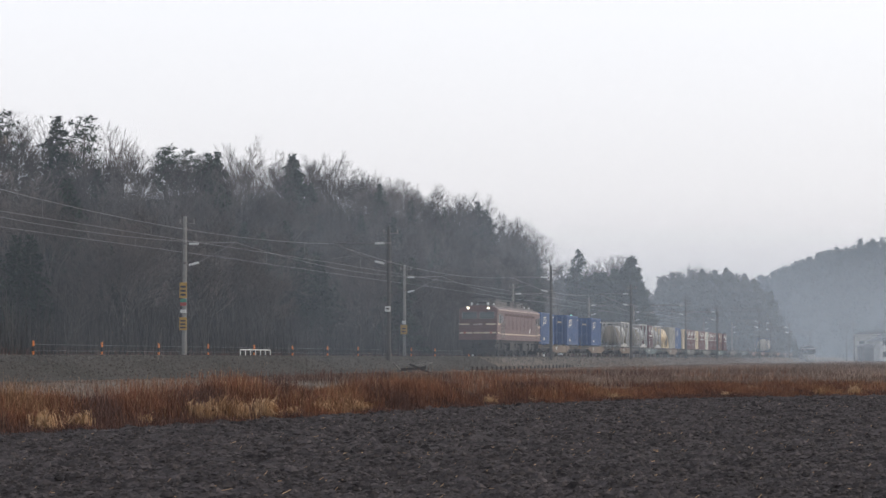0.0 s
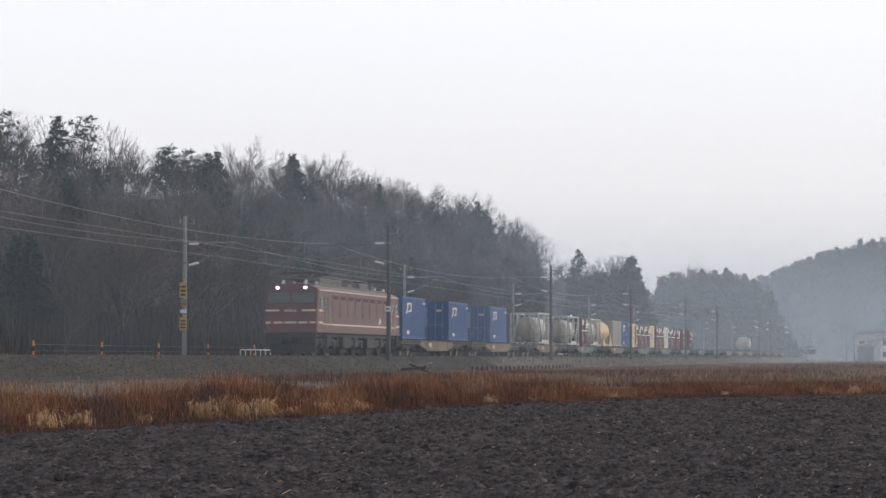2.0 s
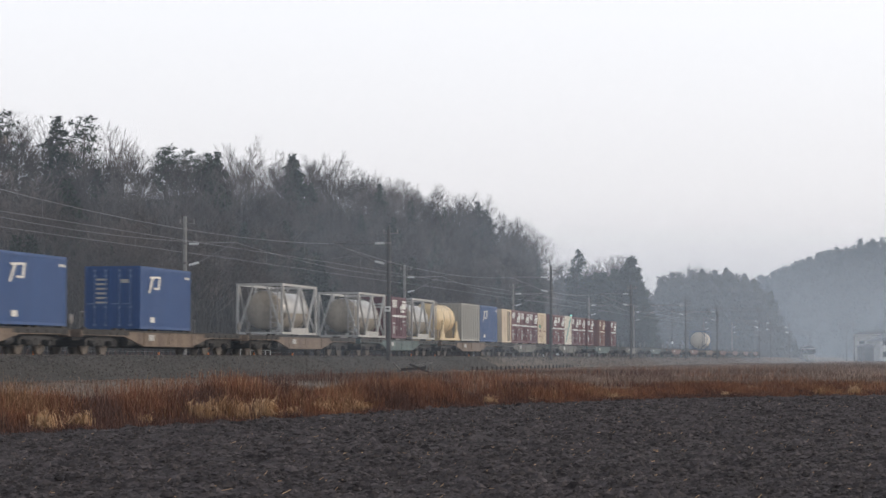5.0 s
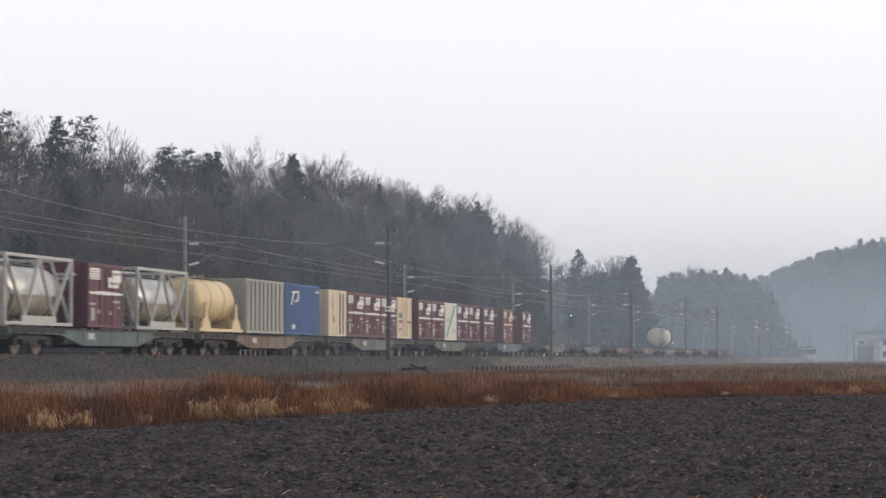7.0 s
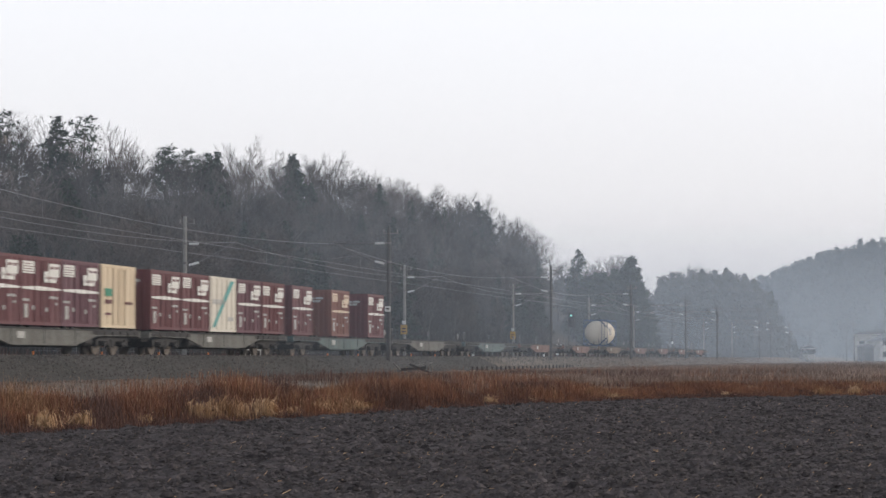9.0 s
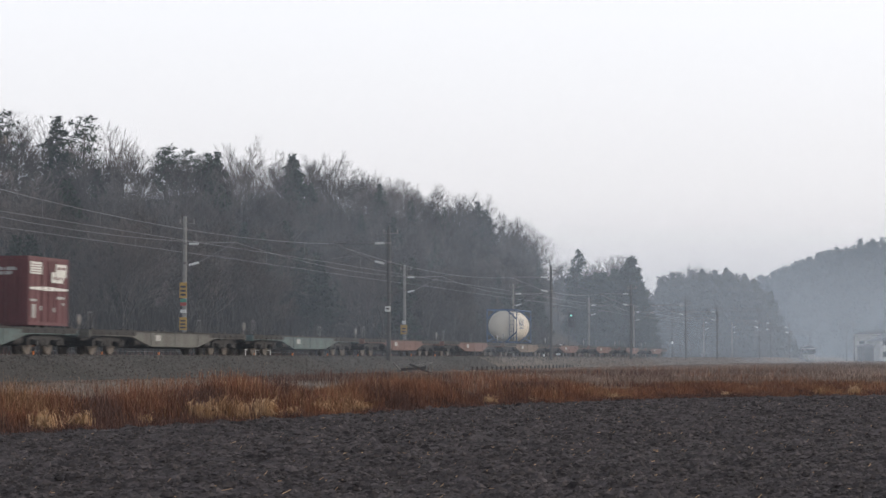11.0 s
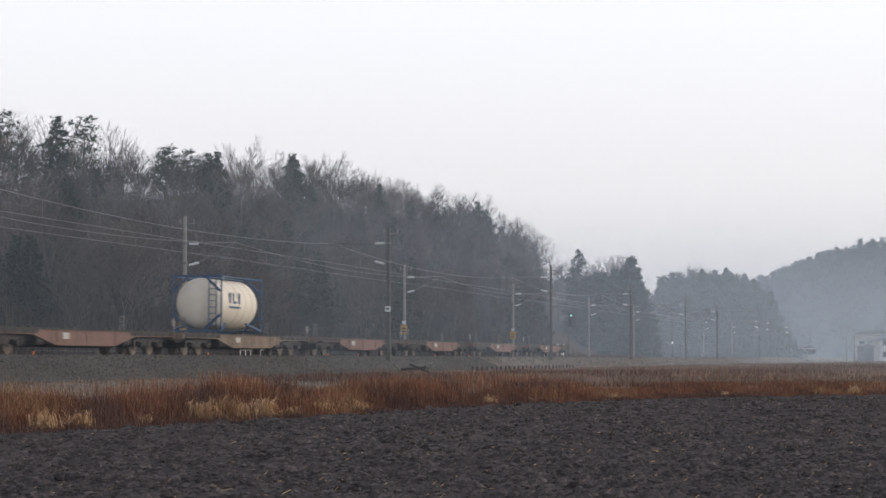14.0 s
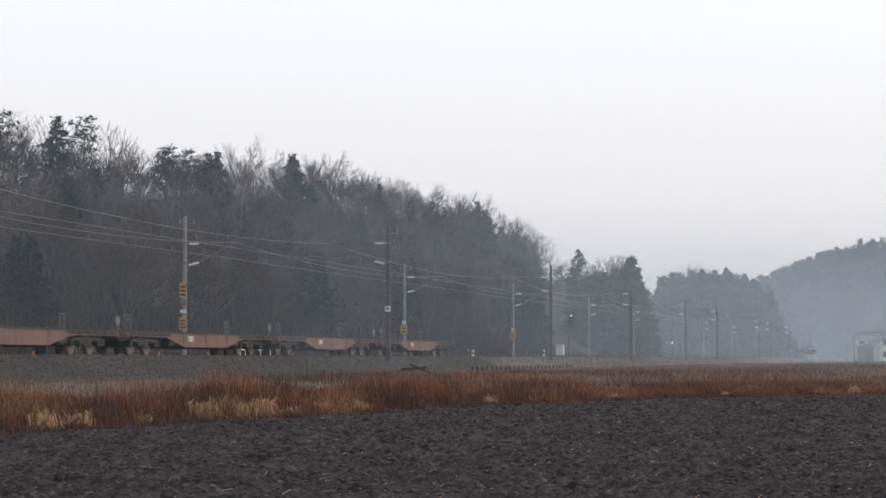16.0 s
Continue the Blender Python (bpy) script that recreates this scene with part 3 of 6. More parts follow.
house(100.2, 480, 10, 8, 7, 4.6, 1.8, "two-storey pale house far off in the mist")
house(103.0, 505, -15, 12, 8, 6.4, 1.2, "pale flat-roofed building far off in the mist")
house(87.0, 512, 5, 3.0, 2.6, 2.4, 0.8, "small white trackside hut in the distance")
def shed(x, y, w, d, h):
    o = thing("shed", "dark weathered shed beside the far houses", "shed", at=pose(x, y, ground_z(x, y), 0, 0, 8))
    bm = BM()
    box(bm, -w / 2, w / 2, -d / 2, d / 2, -0.3, h)
    part("wall", bm, DARKPOLE, o)
    bm = BM()
    extrude_profile(bm, [(-w / 2 - 0.3, h), (w / 2 + 0.3, h), (w / 2 + 0.3, h + 0.2), (0, h + 0.8), (-w / 2 - 0.3, h + 0.2)], -d / 2 - 0.3, d / 2 + 0.3)
    part("roof", bm, SLATE, o)
    bm = BM()
    box(bm, -0.7, 0.7, -d / 2 - 0.05, -d / 2 + 0.02, 0.0, 2.0)
    part("door", bm, BLACKP, o)


shed(91.0, 462, 2.6, 3.0, 3.1)
for x, y, H in ((92.0, 480, 9.0), (94.1, 500, 9.0), (118.0, 560, 9.0)):
    o = thing("utility_pole", "slim utility pole far off in the mist", "utility pole", "utility poles", at=pose(x, y, ground_z(x, y)))
    bm = BM()
    cyl(bm, (0, 0, -0.2), (0, 0, H), 0.15, 8, 0.1)
    part("pole", bm, DARKPOLE, o)
    bm = BM()
    box(bm, -0.9, 0.9, -0.05, 0.05, H - 0.8, H - 0.7)
    part("cross_arm", bm, STEEL, o)
# ---- trees ----
def prism(vs, fs, p, q, r0, r1, sides=3):
    """A tapered twig from p to q."""
    d = (q - p)
    if d.length < 1e-4:
        return
    d.normalize()
    u = d.orthogonal().normalized()
    w = d.cross(u)
    b = len(vs)
    for c, r in ((p, r0), (q, r1)):
        for k in range(sides):
            a = 2 * math.pi * k / sides
            vs.append(tuple(c + u * (r * math.cos(a)) + w * (r * math.sin(a))))
    for k in range(sides):
        fs.append((b + k, b + (k + 1) % sides, b + sides + (k + 1) % sides, b + sides + k))


def bare_tree_meshes(seed, H, spread, rise=0.10, stem=0.36, forks=(5, 4, 3, 3, 3, 2), finest=0.018):
    """A leafless broadleaf tree: trunk and limbs in one mesh, fine twigs in another."""
    rnd = random.Random(seed)
    tv, tf, wv, wf = [], [], [], []

    def grow(p, d, length, r, level):
        n = 3 if level < 3 else 2
        q = p
        pts = [p]
        for i in range(n):
            d = (d + Vector((rnd.uniform(-1, 1), rnd.uniform(-1, 1), rnd.uniform(-0.3, 0.5))) * (0.13 + 0.06 * level)).normalized()
            q2 = q + d * (length / n)
            ra, rb = r * (1 - 0.45 * i / n), r * (1 - 0.45 * (i + 1) / n)
            if level < 3:
                prism(tv, tf, q, q2, ra, rb, 6 if level < 2 else 4)
            else:
                prism(wv, wf, q, q2, ra, rb, 3)
            q = q2
            pts.append(q)
        if level >= 6:
            return
        kids = forks[level]
        for k in range(kids):
            at = pts[-1] if k == 0 else pts[rnd.randint(1, len(pts) - 1)]
            a = rnd.uniform(0, 2 * math.pi)
            tilt = rnd.uniform(0.25, 0.75) * spread if k else rnd.uniform(0.0, 0.3)
            u = d.orthogonal().normalized()
            w = d.cross(u)
            nd = (d * math.cos(tilt) + (u * math.cos(a) + w * math.sin(a)) * math.sin(tilt) + Vector((0, 0, rise))).normalized()
            grow(at, nd, length * rnd.uniform(0.55, 0.80), max(r * rnd.uniform(0.40, 0.60), finest), level + 1)

    grow(Vector((0, 0, -0.3)), Vector((0, 0, 1)), H * stem, H * 0.014, 0)
    top = max(v[2] for v in wv)
    k = H / top
    tv = [(a * k, b * k, c * k) for a, b, c in tv]
    wv = [(a * k, b * k, c * k) for a, b, c in wv]
    return raw_mesh("trunk", tv, tf, BARK, True), raw_mesh("crown", wv, wf, TWIG)


def conifer_meshes(seed, H, width, ragged=0.35, bare=0.12, sz0=0.16, sz1=0.36):
    """A cedar: straight trunk, tiers of drooping sprays made of small needle clumps."""
    rnd = random.Random(seed)
    tv, tf, nv, nf = [], [], [], []
    prism(tv, tf, Vector((0, 0, -0.3)), Vector((0, 0, H * 0.97)), H * 0.017, 0.02, 7)
    z = H * bare
    while z < H:
        t = (z - H * bare) / (H * (1 - bare))
        reach = width * (1 - t) ** 0.62 * rnd.uniform(1 - ragged, 1.1) + 0.18
        for k in range(max(4, int(9 * (1 - 0.5 * t)))):
            a = rnd.uniform(0, 2 * math.pi)
            out = Vector((math.cos(a), math.sin(a), 0))
            R = reach * rnd.uniform(0.55, 1.1)
            tip = Vector((0, 0, z + rnd.uniform(-0.3, 0.3))) + out * R + Vector((0, 0, -0.18 * R))
            root = Vector((0, 0, z + 0.1))
            prism(tv, tf, root, tip, 0.025, 0.01, 3)
            for m in range(max(4, int(R / 0.085))):
                f = rnd.uniform(0.25, 1.05)
                c = root.lerp(tip, f) + Vector((rnd.uniform(-.2, .2), rnd.uniform(-.2, .2), rnd.uniform(-.12, .18)))
                b = len(nv)
                sz = rnd.uniform(sz0, sz1)
                for q in range(3):
                    nv.append(tuple(c + Vector((rnd.uniform(-1, 1), rnd.uniform(-1, 1), rnd.uniform(-0.8, 0.8))) * sz))
                nf.append((b, b + 1, b + 2))
                nv.append(tuple(c + Vector((rnd.uniform(-1, 1), rnd.uniform(-1, 1), rnd.uniform(-0.8, 0.8))) * sz))
                nf.append((b, b + 1, b + 3))
        z += H * 0.022 + 0.08
    return raw_mesh("trunk", tv, tf, BARK, True), raw_mesh("crown", nv, nf, NEEDLE)


def pine_meshes(seed, H):
    """A tall pine: long bare stem, flat needle pads with gaps between."""
    rnd = random.Random(seed)
    tv, tf, nv, nf = [], [], [], []
    pts = [Vector((0, 0, -0.3))]
    for i in range(6):
        pts.append(Vector((rnd.uniform(-.3, .3), rnd.uniform(-.3, .3), H * 0.95 * (i + 1) / 6)))
    for i in range(6):
        prism(tv, tf, pts[i], pts[i + 1], H * 0.016 * (1 - i / 7), H * 0.016 * (1 - (i + 1) / 7), 7)
    for k in range(15):
        f = 0.5 + 0.5 * k / 14
        base = pts[min(5, int(f * 6))].lerp(pts[min(6, int(f * 6) + 1)], f * 6 - int(f * 6) if f < 1 else 0)
        a = k * 2.4 + rnd.uniform(-.4, .4)
        R = H * 0.17 * (1.15 - f * 0.75) * rnd.uniform(0.7, 1.2)
        tip = base + Vector((math.cos(a) * R, math.sin(a) * R, R * 0.35))
        prism(tv, tf, base, tip, 0.06, 0.02, 4)
        for m in range(70):
            g = Vector((rnd.gauss(0, .42), rnd.gauss(0, .42), rnd.gauss(0, .20))) * (H / 12)
            c = tip + g
            b = len(nv)
            for q in range(3):
                nv.append(tuple(c + Vector((rnd.uniform(-1, 1), rnd.uniform(-1, 1), rnd.uniform(-.7, .7))) * 0.24))
            nf.append((b, b + 1, b + 2))
    return raw_mesh("trunk", tv, tf, BARK, True), raw_mesh("crown", nv, nf, NEEDLE)


BARE = [bare_tree_meshes(11 + i, 10.0, sp) for i, sp in enumerate((1.05, 1.35, 1.0, 1.2, 1.45, 1.15))]
CEDAR = [conifer_meshes(31, 12.0, 3.3, 0.3), conifer_meshes(32, 12.0, 3.8, 0.4), conifer_meshes(33, 12.0, 2.9, 0.3)]
DENSE = [conifer_meshes(36, 12.0, 3.4, 0.15, 0.0, 0.3, 0.6), conifer_meshes(37, 12.0, 3.1, 0.15, 0.0, 0.3, 0.6)]
FAN = [bare_tree_meshes(51 + i, 10.0, sp, 0.20, 0.30, (5, 3, 3, 3, 2, 2), 0.012) for i, sp in enumerate((1.05, 1.2, 0.95, 1.1))]
PINE = [pine_meshes(41, 12.0), pine_meshes(42, 12.0)]


def tree(kind, x, y, H, label, rnd, group):
    name, base, pool = {"bare": ("bare_tree", 10.0, BARE), "cedar": ("cedar_tree", 12.0, CEDAR), "grove": ("cedar_tree", 12.0, DENSE), "pine": ("pine_tree", 12.0, PINE), "fan": ("bare_tree", 10.0, FAN)}[kind]
    t, c = pool[rnd.randrange(len(pool))]
    k = H / base
    o = thing(name, label, "tree", group)
    o.matrix_basis = Matrix.Translation((x, y, ground_z(x, y) - 0.1)) @ Euler((0, 0, rnd.uniform(0, 6.28))).to_matrix().to_4x4() @ Matrix.Diagonal((k, k, k, 1))
    share("trunk", t, o)
    share("crown", c, o)
    return o


def plant_hill():
    """The wood on the hill beyond the railway: leafless broadleaf trees with dark cedars and a few tall pines on the ridge."""
    rnd = random.Random(5)
    s = 92.0
    n = 0
    while s < 450:
        for row, lat in enumerate((-14, -19, -25, -32, -39, -46, -54)):
            ss = s + rnd.uniform(-2.4, 2.4)
            la = lat + rnd.uniform(-2.5, 2.5)
            p = trk(ss, la)
            ang = p.x / p.y
            if ang < -0.235 or ss > 268 + 5.4 * (-14 - la):
                continue
            u = rnd.random()
            ridge = row >= 4
            if u < (0.06 if ridge else 0.20):
                tree("cedar", p.x, p.y, rnd.uniform(4.5, 6.5) if ridge else rnd.uniform(6.0, 9.0), "dark green cedar on the wooded hillside", rnd, "cedars of the hillside wood")
            else:
                H = rnd.uniform(4.6, 6.8) + (2.6 if ss < 228 else 1.9 if 292 < ss < 372 else 0.4) if ridge else rnd.uniform(7.0, 10.5)
                tree("bare", p.x, p.y, H, "leafless grey-brown broadleaf tree in the hillside wood", rnd, "bare trees of the hillside wood")
            n += 1
        s += 6.8
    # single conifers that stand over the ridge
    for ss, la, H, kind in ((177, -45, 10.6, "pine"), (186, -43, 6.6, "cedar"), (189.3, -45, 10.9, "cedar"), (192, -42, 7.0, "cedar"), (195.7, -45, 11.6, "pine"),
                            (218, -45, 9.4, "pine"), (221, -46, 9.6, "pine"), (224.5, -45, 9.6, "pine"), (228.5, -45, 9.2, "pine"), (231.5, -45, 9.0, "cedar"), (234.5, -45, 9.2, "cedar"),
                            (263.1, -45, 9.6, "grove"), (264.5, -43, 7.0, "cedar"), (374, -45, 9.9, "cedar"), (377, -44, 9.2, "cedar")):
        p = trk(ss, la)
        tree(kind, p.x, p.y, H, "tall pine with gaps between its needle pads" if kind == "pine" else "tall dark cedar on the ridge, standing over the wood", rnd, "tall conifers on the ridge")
    for ss in range(300, 356, 13):
        p = trk(ss, -43 + rnd.uniform(-2, 2))
        tree("cedar", p.x, p.y, rnd.uniform(6.6, 8.0), "broad dark evergreen on the shoulder of the hill", rnd, "evergreens on the hill's shoulder")
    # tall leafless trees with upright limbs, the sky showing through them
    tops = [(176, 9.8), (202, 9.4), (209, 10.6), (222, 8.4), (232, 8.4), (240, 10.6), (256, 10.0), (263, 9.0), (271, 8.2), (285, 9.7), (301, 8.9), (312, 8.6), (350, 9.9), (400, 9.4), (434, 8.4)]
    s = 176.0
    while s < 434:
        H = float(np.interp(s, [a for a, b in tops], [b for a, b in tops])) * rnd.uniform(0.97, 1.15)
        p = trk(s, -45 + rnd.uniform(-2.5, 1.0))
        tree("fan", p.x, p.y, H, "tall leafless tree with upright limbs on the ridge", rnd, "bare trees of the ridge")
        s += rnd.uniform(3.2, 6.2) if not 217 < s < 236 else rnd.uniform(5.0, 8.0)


plant_hill()


def tufts(name, places, blades, height, width, lean, material, label, category, rnd, kind="stuff", clump=0.15):
    """Upright blades or wands in tufts, each bent once."""
    vs, fs = [], []
    for (x, y, z, hk) in places:
        for b in range(blades):
            a = rnd.uniform(0, 6.283)
            h = height * hk * rnd.uniform(0.55, 1.15)
            px, py = x + rnd.gauss(0, clump), y + rnd.gauss(0, clump)
            l = abs(rnd.gauss(0, lean)) * h
            dx, dy = math.cos(a), math.sin(a)
            wa = rnd.uniform(0, 3.1416)
            wx, wy = math.cos(wa) * width / 2, math.sin(wa) * width / 2
            i = len(vs)
            mx, my, mz = px + dx * l * 0.35, py + dy * l * 0.35, z + h * 0.6
            tz = z + h * (1 - 0.35 * min(1.2, l / max(h, 0.01)))
            vs += [(px - wx, py - wy, z - 0.05), (px + wx, py + wy, z - 0.05), (mx + wx * 0.8, my + wy * 0.8, mz), (mx - wx * 0.8, my - wy * 0.8, mz), (px + dx * l, py + dy * l, tz)]
            fs += [(i, i + 1, i + 2, i + 3), (i + 3, i + 2, i + 4)]
    ob = new(name, raw_mesh(name, vs, fs, material))
    return tagged(ob, label, category, kind=kind)


def plant_undergrowth():
    rnd = random.Random(8)
    pl = []
    for i in range(9000):
        s, la = rnd.uniform(85, 430), -10.8 - abs(rnd.gauss(0, 1)) * 20
        p = trk(s, la)
        if p.x / p.y > -0.24 and s < 266 + 5.4 * (-14 - la):
            pl.append((p.x, p.y, ground_z(p.x, p.y), rnd.uniform(0.5, 1.5)))
    tufts("undergrowth", pl, 10, 3.2, 0.04, 0.35, BRUSH, "tangled leafless undergrowth at the foot of the wood", "undergrowth", rnd, clump=0.8)
    pl = []
    for i in range(2600):
        s, la = rnd.uniform(130, 440), rnd.uniform(-60, -36)
        p = trk(s, la)
        if p.x / p.y > -0.24 and s < 262 + 5.4 * (-14 - la):
            pl.append((p.x, p.y, ground_z(p.x, p.y), rnd.uniform(0.6, 1.3)))
    tufts("ridge_saplings", pl, 11, 3.0, 0.05, 0.3, BRUSH, "thick leafless saplings along the ridge of the wood", "undergrowth", rnd, clump=1.0)
    pl = []
    for i in range(2600):
        s, la = rnd.uniform(85, 345), -10.6 - abs(rnd.gauss(0, 1)) * 2.2
        p = trk(s, la)
        if p.x / p.y > -0.24:
            pl.append((p.x, p.y, ground_z(p.x, p.y), rnd.uniform(0.4, 1.2)))
    tufts("dry_brush", pl, 8, 0.9, 0.03, 0.4, MAUVEGRASS, "brown dead grass along the foot of the wood", "grass", rnd, clump=0.4)


plant_undergrowth()


def plant_cedar_clump():
    """The dense cedar grove beyond the end of the hill."""
    rnd = random.Random(9)
    for x, y, H in ((31.0, 352, 17.0), (30.2, 355, 15.6), (28.2, 354, 14.8), (26.6, 357, 14.2), (25.2, 353, 13.4), (24.6, 358, 12.6), (32.4, 350, 12.6), (33.0, 354, 10.6), (32.0, 347, 10.5), (29.4, 347, 12.0), (27.0, 346, 11.2), (24.6, 347, 9.6), (33.2, 349, 8.4)):
        tree("grove", x, y, H, "dense dark cedar in a grove beyond the railway", rnd, "cedars of the grove")
    tree("cedar", 22.6, 358, 15.6, "slender cedar spire beside the grove", rnd, "cedars of the grove")
    tree("cedar", 21.4, 352, 10.0, "slender cedar spire beside the grove", rnd, "cedars of the grove")
    for x, y, H in ((26.6, 366, 17.6), (28.0, 369, 17.2), (25.6, 370, 16.6)):
        tree("bare", x, y, H, "tall leafless tree behind the cedar grove", rnd, "bare trees by the grove")
    for x, y, H in ((19.2, 358, 11.0), (34.5, 372, 5.5), (36.0, 378, 5.0)):
        tree("bare", x, y, H, "leafless tree at the misty end of the wood", rnd, "bare trees by the grove")


plant_cedar_clump()


# ---- distant hills ----
def far_hill(name, cx, cy, rx, ry, H, label, count, rnd, tree_h, skew=0.0, leaf=None, shoulder=2.4):
    """A low hill with woods on it, far away: a mound and ragged crowns of small leaf shards."""
    leaf = leaf or FARLEAF
    vs, fs = [], []
    nx, ny = 34, 14

    def top(u, v):
        e = max(0.0, 1 - abs(u) ** shoulder) * max(0.0, 1 - v * v)
        return H * e * (1 + skew * u) * (1 + 0.18 * noise.noise(Vector((u * 2.3 + cx, v * 1.5, cy * 0.01))))
    for i in range(nx + 1):
        for j in range(ny + 1):
            u, v = -1 + 2 * i / nx, -1 + 2 * j / ny
            vs.append((cx + rx * u, cy + ry * v, top(u, v) - 0.5))
    for i in range(nx):
        for j in range(ny):
            a = i * (ny + 1) + j
            fs.append((a, a + ny + 1, a + ny + 2, a + 1))
    hill = tagged(new(name, raw_mesh(name, vs, fs, FOREST_FLOOR if leaf is FARLEAF else HAZE_BLUE, True)), label, "hill", kind="structure")
    vs, fs = [], []
    for i in range(count):
        u, v = rnd.uniform(-1, 1), rnd.uniform(-1, 0.35)
        bx, by, bz = cx + rx * u, cy + ry * v, top(u, v)
        h = tree_h * rnd.uniform(0.6, 1.25) * (0.5 + 0.5 * min(1.0, bz / (0.5 * H)))
        w = h * rnd.uniform(0.22, 0.42)
        cone = rnd.random() < 0.5
        for k in range(80):
            f = rnd.random() ** 0.8
            rr = w * ((1 - f) if cone else math.sqrt(max(0.02, 1 - (2 * f - 1) ** 2))) * math.sqrt(rnd.random())
            a = rnd.uniform(0, 6.283)
            c = Vector((bx + rr * math.cos(a), by + rr * math.sin(a), bz + h * (0.08 + 0.92 * f)))
            b = len(vs)
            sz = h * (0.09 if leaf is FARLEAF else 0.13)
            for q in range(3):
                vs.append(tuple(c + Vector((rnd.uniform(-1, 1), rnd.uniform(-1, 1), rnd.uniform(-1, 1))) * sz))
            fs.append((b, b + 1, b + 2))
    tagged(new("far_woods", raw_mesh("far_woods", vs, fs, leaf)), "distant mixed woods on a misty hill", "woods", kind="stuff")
    return hill


FARLEAF = mat("winter_woods_foliage", (0.115, 0.118, 0.108), 0.95, col2=(0.06, 0.066, 0.064), scale=0.05, fine=0.2, amount=1.0, per_island=0.5)
# Haze is put into this base colour: paler and bluer than winter woods.
HAZE_BLUE = mat("haze_blue_hill", (0.19, 0.22, 0.24), 0.95, col2=(0.14, 0.165, 0.185), scale=0.02, fine=0.2, amount=1.0, per_island=0.32)
_r = random.Random(77)
far_hill("hill_middle", 64.5, 520, 17, 40, 15.0, "low wooded hill in the mist beyond the railway", 460, _r, 6.5, 0.0, None, 4.0)
far_hill("hill_far_east", 192, 860, 112, 90, 42, "misty wooded hill far across the valley", 1900, _r, 8.5, 0.24, HAZE_BLUE)
far_hill("hill_distant", 110, 1400, 110, 80, 26, "faint distant hill almost lost in mist", 300, _r, 10.0, -0.2, HAZE_BLUE)
far_hill("hill_west", 40, 650, 46, 40, 14, "misty wooded slope behind the cedar grove", 340, _r, 9.0, 0.0)
for x, H in ((60.0, 10.5), (61.6, 11.0), (63.2, 9.5)):
    crest = tree("fan", x, 514, H, "tall leafless trees on the crest of the low hill", _r, "bare trees of the low hill")
    crest.location.z = 14.0
# ---- the train ----
# Each vehicle and each load is a thing; x runs rearwards from the locomotive's front, -y is the field's side, z from the rail.
MOVERS = []      # (thing, distance behind the locomotive's front, height over the rail)
FRONT_T = 6.90


def rolling(ob, off, z):
    MOVERS.append((ob, off, z))
    return ob


def wheel_mesh(r, gauge=1.067):
    bm = BM()
    for sgn in (-1, 1):
        y = sgn * gauge / 2
        cyl(bm, (0, y, 0), (0, y + sgn * 0.13, 0), r, 20)
        cyl(bm, (0, y - sgn * 0.03, 0), (0, y, 0), r + 0.03, 20)
        cyl(bm, (0, y + sgn * 0.13, 0), (0, y + sgn * 0.17, 0), r * 0.42, 12, r * 0.3)
        for k in range(6):
            a = k * math.pi / 3
            cyl(bm, (0.6 * r * math.cos(a), y + sgn * 0.13, 0.6 * r * math.sin(a)), (0.6 * r * math.cos(a), y + sgn * 0.14, 0.6 * r * math.sin(a)), r * 0.09, 6)
    cyl(bm, (0, -gauge / 2, 0), (0, gauge / 2, 0), 0.08, 8)
    return mesh_of("wheelset", bm, WHEELM)


WAGON_WHEEL = wheel_mesh(0.43)
LOCO_WHEEL = wheel_mesh(0.56)
LOCO_WHEEL.materials.clear()
LOCO_WHEEL.materials.append(BOGIE)
WHEELSETS = []   # (part, x in its thing, radius)


def bogie_frame_mesh():
    bm = BM()
    for sgn in (-1, 1):
        y = sgn * 0.86
        extrude_profile(bm, [(-1.35, 0.56), (-1.35, 0.66), (-0.55, 0.70), (-0.40, 0.76), (0.40, 0.76), (0.55, 0.70), (1.35, 0.66), (1.35, 0.56),
                             (0.50, 0.54), (0.32, 0.36), (-0.32, 0.36), (-0.50, 0.54)], y - 0.09, y + 0.09)
        for x in (-0.95, 0.95):
            box(bm, x - 0.13, x + 0.13, y - 0.12, y + 0.10, 0.36, 0.58, 0.03)
            cyl(bm, (x, y + sgn * 0.14, 0.43), (x, y + sgn * 0.22, 0.43), 0.12, 10)
        for x in (-0.16, 0.16):
            cyl(bm, (x, y, 0.32), (x, y, 0.62), 0.10, 10)
    box(bm, -0.25, 0.25, -0.86, 0.86, 0.45, 0.72, 0.03)
    return mesh_of("bogie", bm, BOGIE)


BOGIE_MESH = bogie_frame_mesh()


